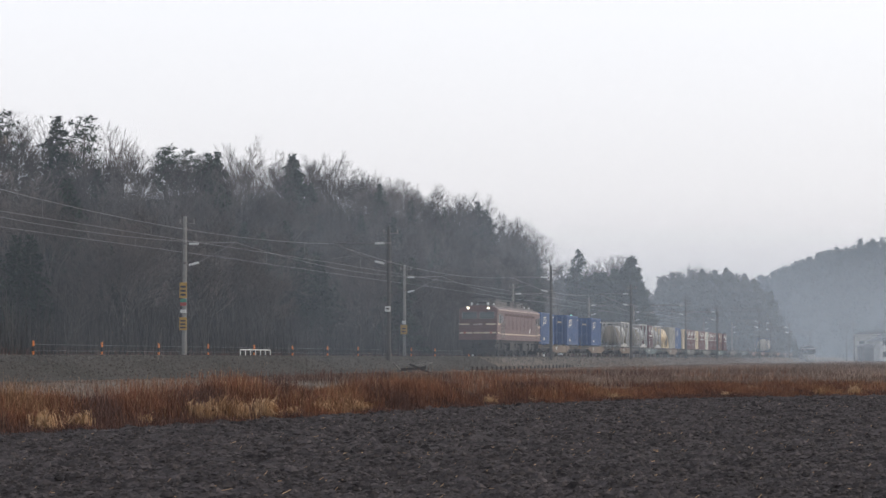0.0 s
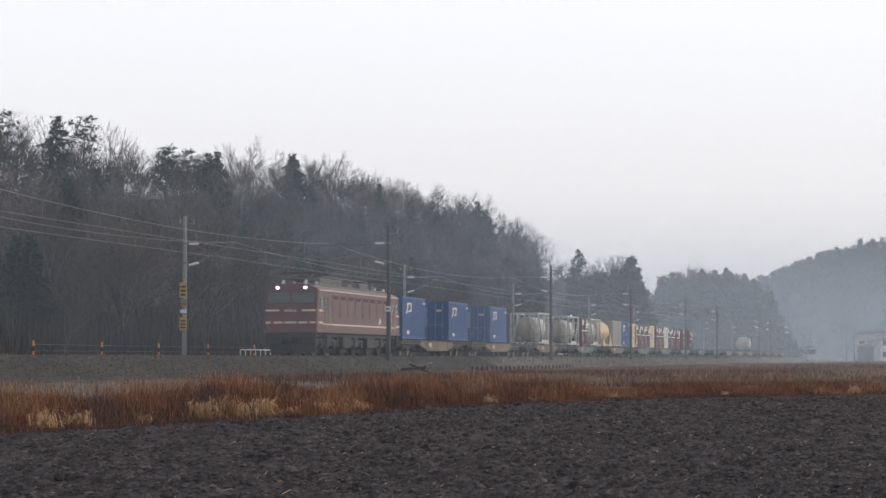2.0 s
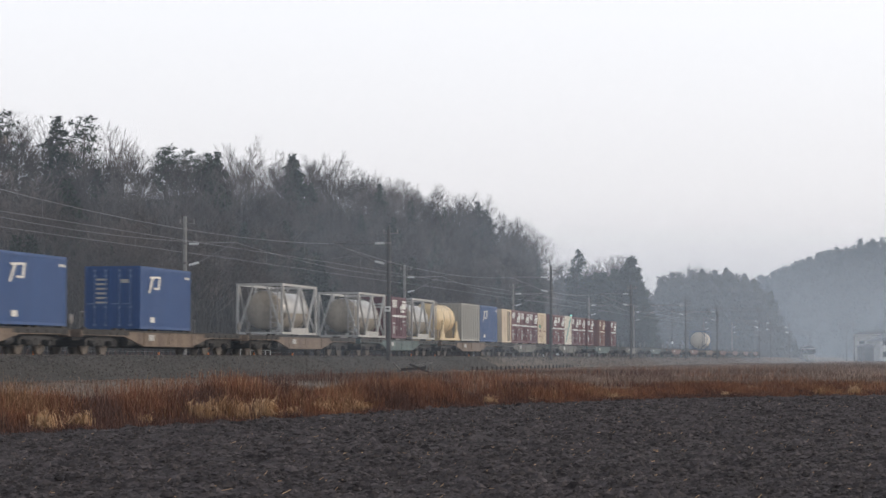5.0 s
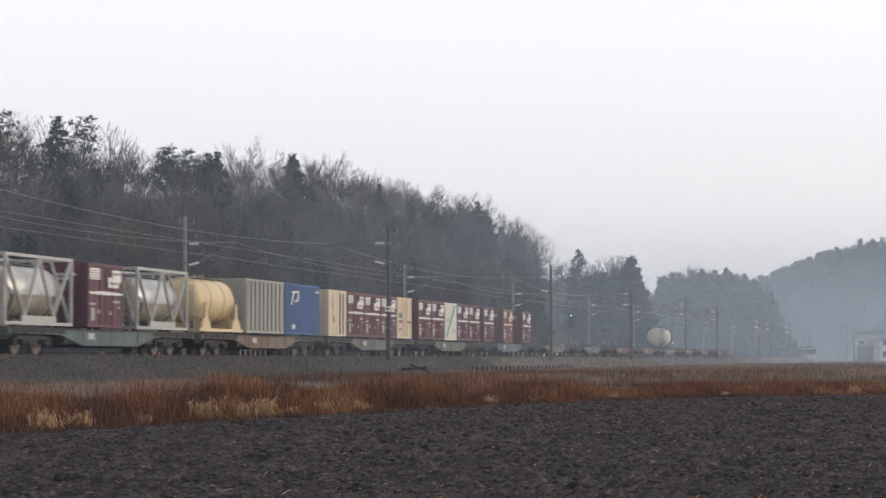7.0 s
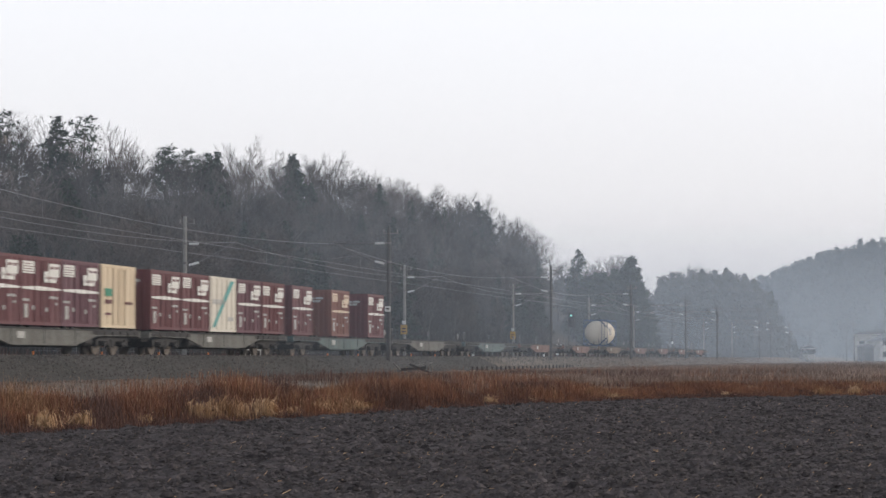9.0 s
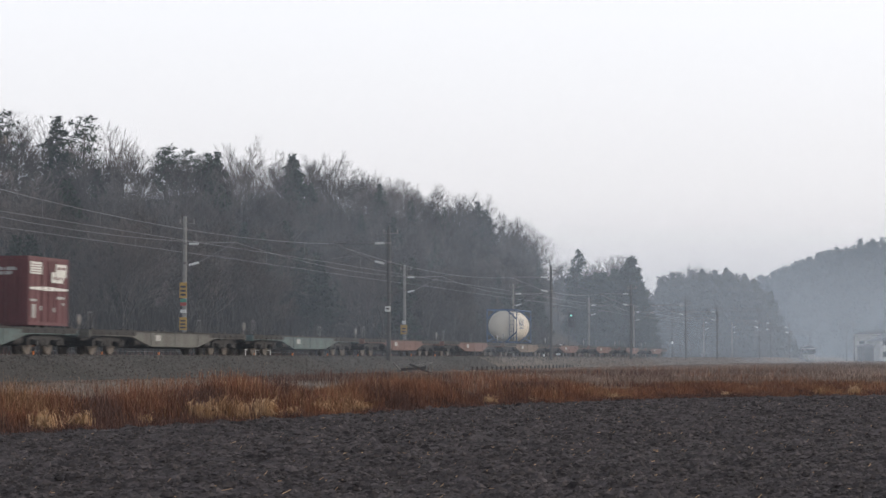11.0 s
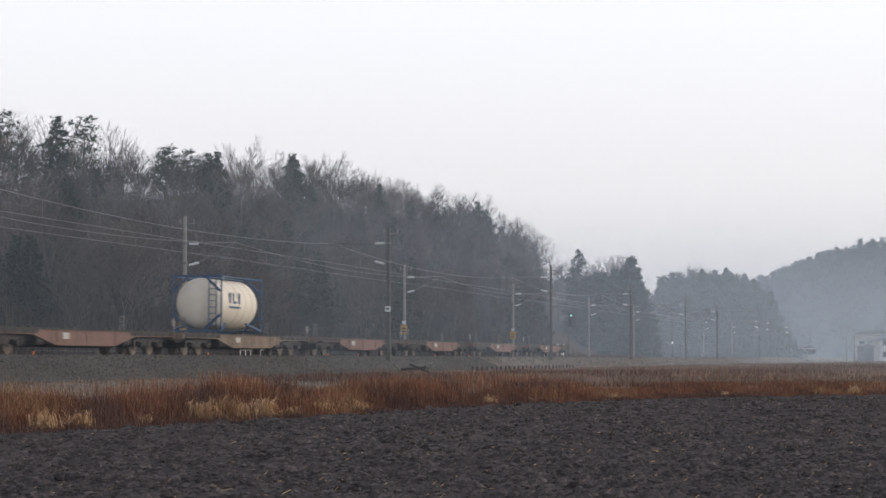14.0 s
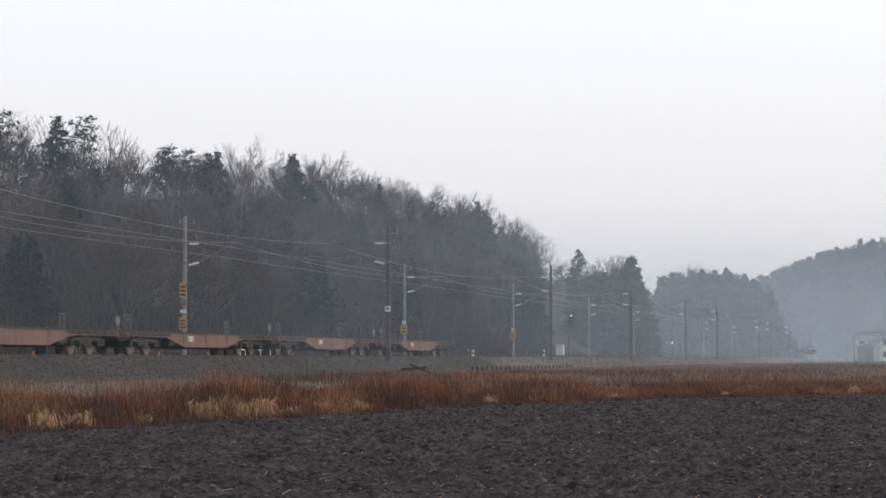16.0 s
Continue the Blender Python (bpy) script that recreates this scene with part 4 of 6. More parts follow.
def wagon_meshes(paint):
    """Body pieces of a container flat wagon, 20.4 m between couplings, deck 0.98 m over the rail."""
    d = {}
    bm = BM()
    for sgn in (-1, 1):
        y = sgn * 1.12
        extrude_profile(bm, [(0.55, 0.96), (19.85, 0.96), (19.85, 0.76), (15.3, 0.74), (13.2, 0.36), (7.2, 0.36), (5.1, 0.74), (0.55, 0.76)], y - 0.05, y + 0.05)
        for x in (7.3, 10.2, 13.1):
            box(bm, x - 0.04, x + 0.04, y - 0.075, y + 0.075, 0.41, 0.95)
        box(bm, 7.2, 13.2, y - 0.08, y + 0.08, 0.345, 0.38)
    for x in (0.6, 19.8):
        box(bm, x - 0.06, x + 0.06, -1.2, 1.2, 0.68, 0.98, 0.02)
    d["side_sill"] = mesh_of("side_sill", bm, paint)
    for key, xa, xb in (("front_apron", 0.66, 5.6), ("rear_apron", 14.8, 19.74)):
        bm = BM()
        for sgn in (-1, 1):
            box(bm, xa, xb, sgn * 1.12 - 0.058, sgn * 1.12 + 0.058, 0.78, 0.925, 0.008)
            for i in range(6):
                x = xa + (i + 0.5) * (xb - xa) / 6
                box(bm, x - 0.05, x + 0.05, sgn * 1.12 - 0.085, sgn * 1.12 + 0.085, 0.77, 0.92)
        d[key] = mesh_of("sill_apron", bm, BOGIE)
    # top flange coloured near-black to stand for the shaded gap below the containers
    bm = BM()
    for sgn in (-1, 1):
        box(bm, 0.55, 19.85, sgn * 1.12 - 0.09, sgn * 1.12 + 0.09, 0.925, 0.985)
    for x in (0.55, 19.73):
        box(bm, x, x + 0.12, -1.03, 1.03, 0.925, 0.985)
    d["deck_edge"] = mesh_of("deck_edge", bm, BOGIE)
    bm = BM()
    box(bm, 0.5, 19.9, -0.2, 0.2, 0.55, 0.93)
    # added block that shuts out the view beneath, so the underside stays dark
    box(bm, 5.4, 15.0, -0.3, 0.3, 0.28, 0.55, 0.04)
    for i in range(13):
        x = 0.9 + i * 1.55
        box(bm, x - 0.07, x + 0.07, -1.1, 1.1, 0.80, 0.955)
    for x in (5.2, 10.2, 15.2):
        box(bm, x - 0.7, x + 0.7, -1.0, 1.0, 0.955, 0.972)
    # inner beams, likewise added for a darker underside
    for y in (-0.7, 0.7):
        box(bm, 0.7, 19.7, y - 0.06, y + 0.06, 0.56, 0.93)
    for cx in (3.1, 17.3):      # brake rigging over each bogie, added to darken the underside
        box(bm, cx - 2.0, cx + 2.0, -0.62, 0.62, 0.70, 0.80)
        for x in (-1.55, 0.0, 1.55):
            box(bm, cx + x - 0.10, cx + x + 0.10, -0.98, 0.98, 0.34, 0.62, 0.02)
        for y in (-0.5, 0.5):
            cyl(bm, (cx - 1.6, y, 0.36), (cx + 1.6, y, 0.36), 0.04, 6)
    for x in (5.6, 14.2):
        cyl(bm, (x, -0.95, 0.52), (x + 0.75, -0.95, 0.52), 0.17, 12)
    box(bm, 6.8, 8.2, -0.85, -0.35, 0.42, 0.78, 0.03)
    cyl(bm, (9.0, -0.55, 0.6), (10.4, -0.55, 0.6), 0.18, 12)
    box(bm, 11.6, 12.6, -0.9, -0.45, 0.45, 0.75, 0.03)
    d["underframe"] = mesh_of("underframe", bm, BOGIE)
    bm = BM()
    box(bm, -0.02, 0.30, -0.14, 0.14, 0.72, 1.0, 0.03)
    box(bm, 0.25, 0.7, -0.09, 0.09, 0.78, 0.94)
    cyl(bm, (0.05, 0.35, 0.78), (0.3, 0.4, 0.62), 0.025, 6)
    cyl(bm, (0.3, 0.4, 0.62), (0.6, 0.4, 0.8), 0.025, 6)
    d["coupler"] = mesh_of("coupler", bm, BOGIE)
    bm = BM()
    beam(bm, (0, 0, 0), (0, 0, 0.72), 0.03, 0.03)
    beam(bm, (0.42, 0, 0), (0.42, 0, 0.72), 0.03, 0.03)
    beam(bm, (0, 0, 0.705), (0.42, 0, 0.705), 0.028, 0.028)
    d["hand_rail"] = mesh_of("hand_rail", bm, STEEL)
    bm = BM()
    cyl(bm, (0, 0, 0), (0, 0, 0.30), 0.03, 8)
    cyl(bm, (0, -0.03, 0.42), (0, 0.03, 0.42), 0.20, 16)
    d["brake_wheel"] = mesh_of("brake_wheel", bm, STEEL)
    bm = BM()
    box(bm, -0.14, 0.14, -0.08, 0.08, 0, 0.10, 0.02)
    d["container_lock"] = mesh_of("container_lock", bm, BOGIE)
    bm = BM()
    box(bm, -0.30, 0.30, -0.008, 0.008, -0.11, 0.13)
    d["sill_plate"] = mesh_of("sill_plate", bm, F_GREY)
    return d


WAGON_KINDS = {}


def wagon(off, paint, label):
    key = paint.name
    if key not in WAGON_KINDS:
        WAGON_KINDS[key] = wagon_meshes(paint)
    d = WAGON_KINDS[key]
    w = thing("container_wagon", label, "flat wagon", "wagons of the goods train")
    share("side_sill", d["side_sill"], w)
    share("underframe", d["underframe"], w)
    for key in ("front_apron", "rear_apron"):
        tagged(share("sill_apron", d[key], w), "oil-blackened end of the sill")
    tagged(share("deck_edge", d["deck_edge"], w), "deck edge coloured dark for the gap's shade")
    share("coupler", d["coupler"], w)
    share("coupler", d["coupler"], w, pose(20.4, 0, 0, 0, 0, 180))
    for x, y in ((0.75, -1.05), (19.3, 1.05)):
        share("hand_rail", d["hand_rail"], w, pose(x, y, 0.95))
    share("brake_wheel", d["brake_wheel"], w, pose(0.9, -0.6, 0.96))
    for x in (8.1,):
        tagged(share("sill_plate", d["sill_plate"], w, pose(x, -1.185, 0.70)), "pale data plate")
    for i in range(10):
        x = 1.25 + (i // 2) * 3.95 + (3.2 if i % 2 else 0.0)
        for y in (-1.0, 1.0):
            share("container_lock", d["container_lock"], w, pose(min(x, 19.5), y, 0.965))
    for cx in (3.1, 17.3):
        b = share("bogie", BOGIE_MESH, w, pose(cx, 0, 0))
        tagged(b, "oily dark bogie")
        for ax in (-0.95, 0.95):
            ws = share("wheelset", WAGON_WHEEL, w, pose(cx + ax, 0, 0.43))
            WHEELSETS.append((ws, cx + ax, 0.43))
    return rolling(w, off, 0.0)


WAGON0, PITCH = 18.15, 20.4
PAINTS = [W_TAN, W_TAN, W_TAN, W_TEAL, W_TAN, W_GREY, W_GREY, W_TEAL, W_GREY, W_TEAL, W_RED, W_RED, W_TAN, W_RED, W_RED, W_RED, W_RED]
WORDS = {W_TAN.name: "rust-tan container flat wagon, grimy and weathered", W_TEAL.name: "faded teal container flat wagon with dirty sills",
         W_GREY.name: "grimy grey container flat wagon on dark bogies", W_RED.name: "red-brown empty container flat wagon, rusty"}
for i, pt in enumerate(PAINTS):
    wagon(WAGON0 + PITCH * i, pt, WORDS[pt.name])


# -- containers: x from the front end, camera side at y = -1.225, base at z = 0 --
def pressed_sheet(bm, a0, a1, n, share_out, face, depth, back, z0, z1, across):
    """One pressed sheet with n upright ribs. It runs along x, or across y when across is set; face and back are its two depths."""
    step = (a1 - a0) / n
    line = [(a0, face)]
    for i in range(n):
        c = a0 + (i + 0.5) * step
        w = step * share_out / 2
        line += [(c - w - 0.03, face), (c - w, face + depth), (c + w, face + depth), (c + w + 0.03, face)]
    line += [(a1, face), (a1, back), (a0, back)]
    lo = [bm.verts.new((d, a, z0) if across else (a, d, z0)) for a, d in line]
    hi = [bm.verts.new((d, a, z1) if across else (a, d, z1)) for a, d in line]
    k = len(line)
    for i in range(k):
        bm.faces.new((lo[i], lo[(i + 1) % k], hi[(i + 1) % k], hi[i]))
    bm.faces.new(hi)
    bm.faces.new(lo[::-1])


def ribbed_side(bm, L, y, H, pitch, depth):
    sgn = -1 if y < 0 else 1
    deep = 0.08 if pitch > 0.6 else 0.0
    pressed_sheet(bm, 0.09, L - 0.09, max(3, int((L - 0.2) / pitch)), 0.5, y - sgn * (0.04 + deep), sgn * (depth + deep), y - sgn * (0.09 + deep), 0.11, H - 0.11, False)


def frame_bars(bm, L, W, H, t=0.11):
    for x in (0, L - t):
        for y in (-W / 2, W / 2 - t):
            box(bm, x, x + t, y, y + t, 0, H, 0.012)
    for y in (-W / 2, W / 2 - t):
        for z in (0, H - t):
            box(bm, t, L - t, y + 0.004, y + t - 0.004, z + 0.003, z + t - 0.003)
    for x in (0, L - t):
        for z in (0, H - t):
            box(bm, x + 0.004, x + t - 0.004, -W / 2 + t, W / 2 - t, z + 0.003, z + t - 0.003)


BOXES = {}


def container_meshes(key, L, H, paint, ribs):
    W = 2.44
    d = {}
    bm = BM()
    frame_bars(bm, L, W, H)
    d["frame"] = mesh_of("frame", bm, paint)
    bm = BM()
    ribbed_side(bm, L, -W / 2, H, ribs, 0.03 if ribs < 0.6 else 0.038)
    d["side_wall"] = mesh_of("side_wall", bm, paint)
    bm = BM()
    ribbed_side(bm, L, W / 2, H, ribs, 0.03)
    d["side_wall_b"] = mesh_of("side_wall", bm, paint)
    bm = BM()
    box(bm, 0.05, L - 0.05, -W / 2 + 0.05, W / 2 - 0.05, H - 0.07, H - 0.03)
    box(bm, 0.05, L - 0.05, -W / 2 + 0.05, W / 2 - 0.05, 0.10, 0.13)
    for i in range(int(L / 0.45)):
        box(bm, 0.3 + i * 0.45, 0.42 + i * 0.45, -W / 2 + 0.1, W / 2 - 0.1, H - 0.03, H - 0.012)
    d["roof"] = mesh_of("roof", bm, paint)
    bm = BM()
    pressed_sheet(bm, -W / 2 + 0.1, W / 2 - 0.1, 8, 0.5, 0.04, -0.03, 0.09, 0.11, H - 0.11, True)
    d["end_wall"] = mesh_of("end_wall", bm, paint)
    bm = BM()
    for y in (-0.78, -0.3, 0.3, 0.78):
        cyl(bm, (-0.012, y, 0.14), (-0.012, y, H - 0.14), 0.022, 8)
        for z in (0.16, 0.9, H - 0.4, H - 0.18):
            box(bm, -0.03, 0.02, y - 0.06, y + 0.06, z - 0.04, z + 0.04)
        box(bm, -0.04, -0.015, y, y + 0.34, 1.02, 1.06)
    d["lock_rods"] = mesh_of("lock_rods", bm, C_PALEBLUE if paint == C_BLUE else paint)
    BOXES[key] = d
    return d


def bars(bm, x, z, w, h, y, n=1, gap=0.0, thick=0.008):
    for i in range(n):
        box(bm, x + i * (w + gap), x + i * (w + gap) + w, y - thick, y, z, z + h)


def container(kind, off, label, group):
    L, H, paint, ribs = {"blue20": (6.06, 2.59, C_BLUE, 0.28), "grey20": (6.06, 2.59, C_GREY, 0.62), "brown12": (3.66, 2.50, C_BROWN, 0.46), "plum12": (3.66, 2.50, C_PLUM, 0.46), "rusty12": (3.66, 2.50, C_RUSTY, 0.46),
                         "cream12": (3.66, 2.50, C_CREAM, 0.46), "buff12": (3.66, 2.50, C_CREAM, 0.6), "stripe12": (3.66, 2.50, C_WHITE, 0.6)}[kind]
    d = BOXES.get(kind) or container_meshes(kind, L, H, paint, ribs)
    c = thing("container", label, "freight container", group)
    share("frame", d["frame"], c)
    share("side_wall", d["side_wall"], c)
    share("side_wall", d["side_wall_b"], c)
    share("roof", d["roof"], c)
    share("end_wall", d["end_wall"], c)
    share("end_wall", d["end_wall"], c, pose(L, 0, 0, 0, 0, 180))
    share("lock_rods", d["lock_rods"], c)
    if "marks" not in d:
        marks(kind, d, L, H)
    for name, me in d["marks"]:
        share(name, me, c)
    return rolling(c, off, 1.065)


def marks(kind, d, L, H):
    """Plain shapes in the place of emblems and lettering, 8 mm proud of the ribs."""
    y = -1.232
    out = []

    def put(name, bm, m):
        out.append((name, mesh_of(name, bm, m)))
    if kind in ("brown12", "plum12", "rusty12"):
        own = {"brown12": C_BROWN, "plum12": C_PLUM, "rusty12": C_RUSTY}[kind]
        ink = LOCO_CREAM if kind == "rusty12" else WHITEP
        bm = BM()
        extrude_profile(bm, [(0.10, 1.30), (1.5, 1.27), (2.0, 1.27), (3.56, 1.31), (3.56, 1.37), (2.0, 1.42), (1.5, 1.42), (0.10, 1.37)], y - 0.008, y)
        put("stripe", bm, ink)
        bm = BM()
        bars(bm, 0.14, 1.86, 1.02, 0.44, y)
        put("emblem", bm, ink)
        bm = BM()
        for k in range(4):
            bars(bm, 0.22, 1.92 + k * 0.09, 0.86 - 0.1 * (k % 2), 0.025, y - 0.009, thick=0.004)
        put("emblem_detail", bm, own)
        bm = BM()
        extrude_profile(bm, [(2.05, 1.58), (3.1, 1.58), (3.15, 1.80), (3.4, 1.80), (3.45, 2.28), (2.4, 2.28), (2.38, 1.98), (2.05, 1.98)], y - 0.008, y)
        put("emblem", bm, ink)
        bm = BM()
        for x, z, w in ((2.2, 1.70, 0.12), (2.5, 1.70, 0.2), (2.85, 1.70, 0.12), (2.55, 2.08, 0.3), (3.0, 2.08, 0.28)):
            extrude_profile(bm, [(x, z), (x + w, z), (x + w + 0.04, z + 0.10), (x + 0.04, z + 0.10)], y - 0.014, y - 0.009)
        put("emblem_detail", bm, own)
        bm = BM()
        bars(bm, 0.14, 0.86, 0.12, 0.09, y, 4, 0.03)
        bars(bm, 0.30, 0.26, 0.30, 0.50, y)
        put("lettering_bars", bm, F_GREY)
        bm = BM()
        bars(bm, 2.55, 0.98, 0.10, 0.10, y, 5, 0.05)
        bars(bm, 3.05, 0.76, 0.18, 0.10, y)
        bars(bm, 2.2, 0.50, 0.16, 0.16, y)
        bars(bm, 1.0, 0.55, 0.16, 0.16, y)
        put("lettering_bars", bm, F_GREY)
        bm = BM()
        for x in (1.25, 1.83, 2.4):
            cyl(bm, (x, y, 0.12), (x, y, H - 0.15), 0.022, 6)
        put("door_bars", bm, own)
        bm = BM()
        for y0, z in ((-0.75, 1.98), (-0.55, 1.82)):
            a = [bm.verts.new((xx, yy, zz)) for xx in (0.0, 0.009) for yy, zz in ((y0, z), (y0 + 1.05, z), (y0 + 1.0, z + 0.12), (y0 - 0.05, z + 0.12))]
            bm.faces.new(a[:4])
            for i in range(4):
                bm.faces.new((a[i], a[(i + 1) % 4], a[4 + (i + 1) % 4], a[4 + i]))
        put("end_emblem", bm, F_GREY)
    elif kind == "blue20":
        bm = BM()
        extrude_profile(bm, [(0.85, 1.50), (1.05, 1.50), (1.55, 2.18), (1.3, 2.18)], y - 0.008, y)
        extrude_profile(bm, [(1.0, 2.09), (2.3, 2.15), (2.3, 2.23), (1.0, 2.18)], y - 0.010, y - 0.002)
        extrude_profile(bm, [(1.95, 1.66), (2.15, 1.66), (2.3, 2.15), (2.1, 2.15)], y - 0.008, y)
        extrude_profile(bm, [(1.5, 1.66), (2.0, 1.66), (2.02, 1.74), (1.52, 1.74)], y - 0.008, y)
        put("emblem", bm, WHITEP)
        bm = BM()
        bars(bm, 1.1, 0.28, 0.5, 0.22, y)
        bars(bm, 5.3, 2.2, 0.09, 0.10, y, 5, 0.03)
        put("lettering_bars", bm, WHITEP)
        bm = BM()
        for k in range(6):
            box(bm, -0.004, 0.008, 0.25, 0.72, 1.05 + k * 0.19, 1.13 + k * 0.19)
        box(bm, -0.004, 0.008, -0.7, -0.35, 1.9, 2.05)
        put("lettering_bars", bm, F_GREY)
    elif kind == "cream12":
        bm = BM()
        bars(bm, 0.35, 1.25, 0.75, 0.30, y)
        put("label_plate", bm, GREENP)
        bm = BM()
        bars(bm, 0.4, 0.95, 0.14, 0.16, y, 4, 0.05)
        bars(bm, 0.4, 0.5, 0.6, 0.1, y)
        bars(bm, 2.4, 0.95, 0.14, 0.12, y, 5, 0.05)
        put("lettering_bars", bm, C_BROWN)
        bm = BM()
        for x in (1.25, 1.83, 2.4):
            cyl(bm, (x, y, 0.12), (x, y, H - 0.15), 0.025, 6)
        put("door_bars", bm, C_CREAM)
    elif kind == "buff12":
        bm = BM()
        bars(bm, 0.9, 1.5, 0.10, 0.45, y)
        bars(bm, 1.0, 0.75, 0.16, 0.30, y)
        put("lettering_bars", bm, C_BROWN)
        bm = BM()
        for x in (2.3, 2.9):
            cyl(bm, (x, y, 0.12), (x, y, H - 0.15), 0.03, 6)
        put("door_bars", bm, BOGIE)
    elif kind == "stripe12":
        bm = BM()
        extrude_profile(bm, [(0.25, 0.2), (0.65, 0.2), (3.3, 2.35), (2.75, 2.35)], y - 0.008, y)
        put("stripe", bm, TEALP)
        bm = BM()
        bars(bm, 0.3, 1.25, 0.35, 0.22, y, 4, 0.1)
        bars(bm, 2.4, 0.5, 0.8, 0.2, y)
        put("lettering_bars", bm, F_GREY)
    d["marks"] = out


G20, G12 = "twenty-foot containers on the train", "twelve-foot containers on the train"
for o in (18.65, 31.5, 45.25, 112.75):
    container("blue20", o, "blue steel twenty-foot container with a white emblem", G20)
container("grey20", 106.45, "grey-green ribbed twenty-foot container on a wagon", G20)
PLUM, RUSTY = (87.0, 152.45, 131.8), (168.5,)
for o in (87.0, 124.4, 128.1, 131.8, 141.1, 144.85, 152.45, 156.25, 161.25, 168.5, 176.1):
    k = "plum12" if o in PLUM else ("rusty12" if o in RUSTY else "brown12")
    container(k, o, {"plum12": "plum-coloured twelve-foot container with a white stripe and emblems", "rusty12": "rust-streaked maroon twelve-foot container with cream emblems",
                     "brown12": "maroon twelve-foot container with a white stripe and emblems"}[k], G12)
container("buff12", 120.55, "cream twelve-foot container with ribbed doors", G12)
container("cream12", 135.7, "cream twelve-foot container with a green label", G12)
container("stripe12", 148.65, "off-white twelve-foot container with a teal diagonal stripe", G12)


# -- tank containers --
def tank_shell(bm, L, r, z, x0=0.25, x1=None):
    x1 = x1 or L - 0.25
    rings = [(x0, 0.0), (x0 + 0.03, 0.35), (x0 + 0.13, 0.68), (x0 + 0.30, 0.90), (x0 + 0.50, 1.0)]
    rings += [(x1 - (a - x0), b) for a, b in rings[::-1]]
    seg = 36
    prev = None
    for x, k in rings:
        cur = [bm.verts.new((x, r * k * math.cos(2 * math.pi * i / seg), z + r * k * math.sin(2 * math.pi * i / seg))) for i in range(seg)] if k else [bm.verts.new((x, 0, z))]
        if prev:
            for i in range(seg):
                if len(prev) == 1:
                    bm.faces.new((prev[0], cur[i], cur[(i + 1) % seg]))
                elif len(cur) == 1:
                    bm.faces.new((prev[i], prev[(i + 1) % seg], cur[0]))
                else:
                    bm.faces.new((prev[i], cur[i], cur[(i + 1) % seg], prev[(i + 1) % seg]))
        prev = cur


def bands(bm, xs, r, z):
    for x in xs:
        cyl(bm, (x - 0.03, 0, z), (x + 0.03, 0, z), r, 36)


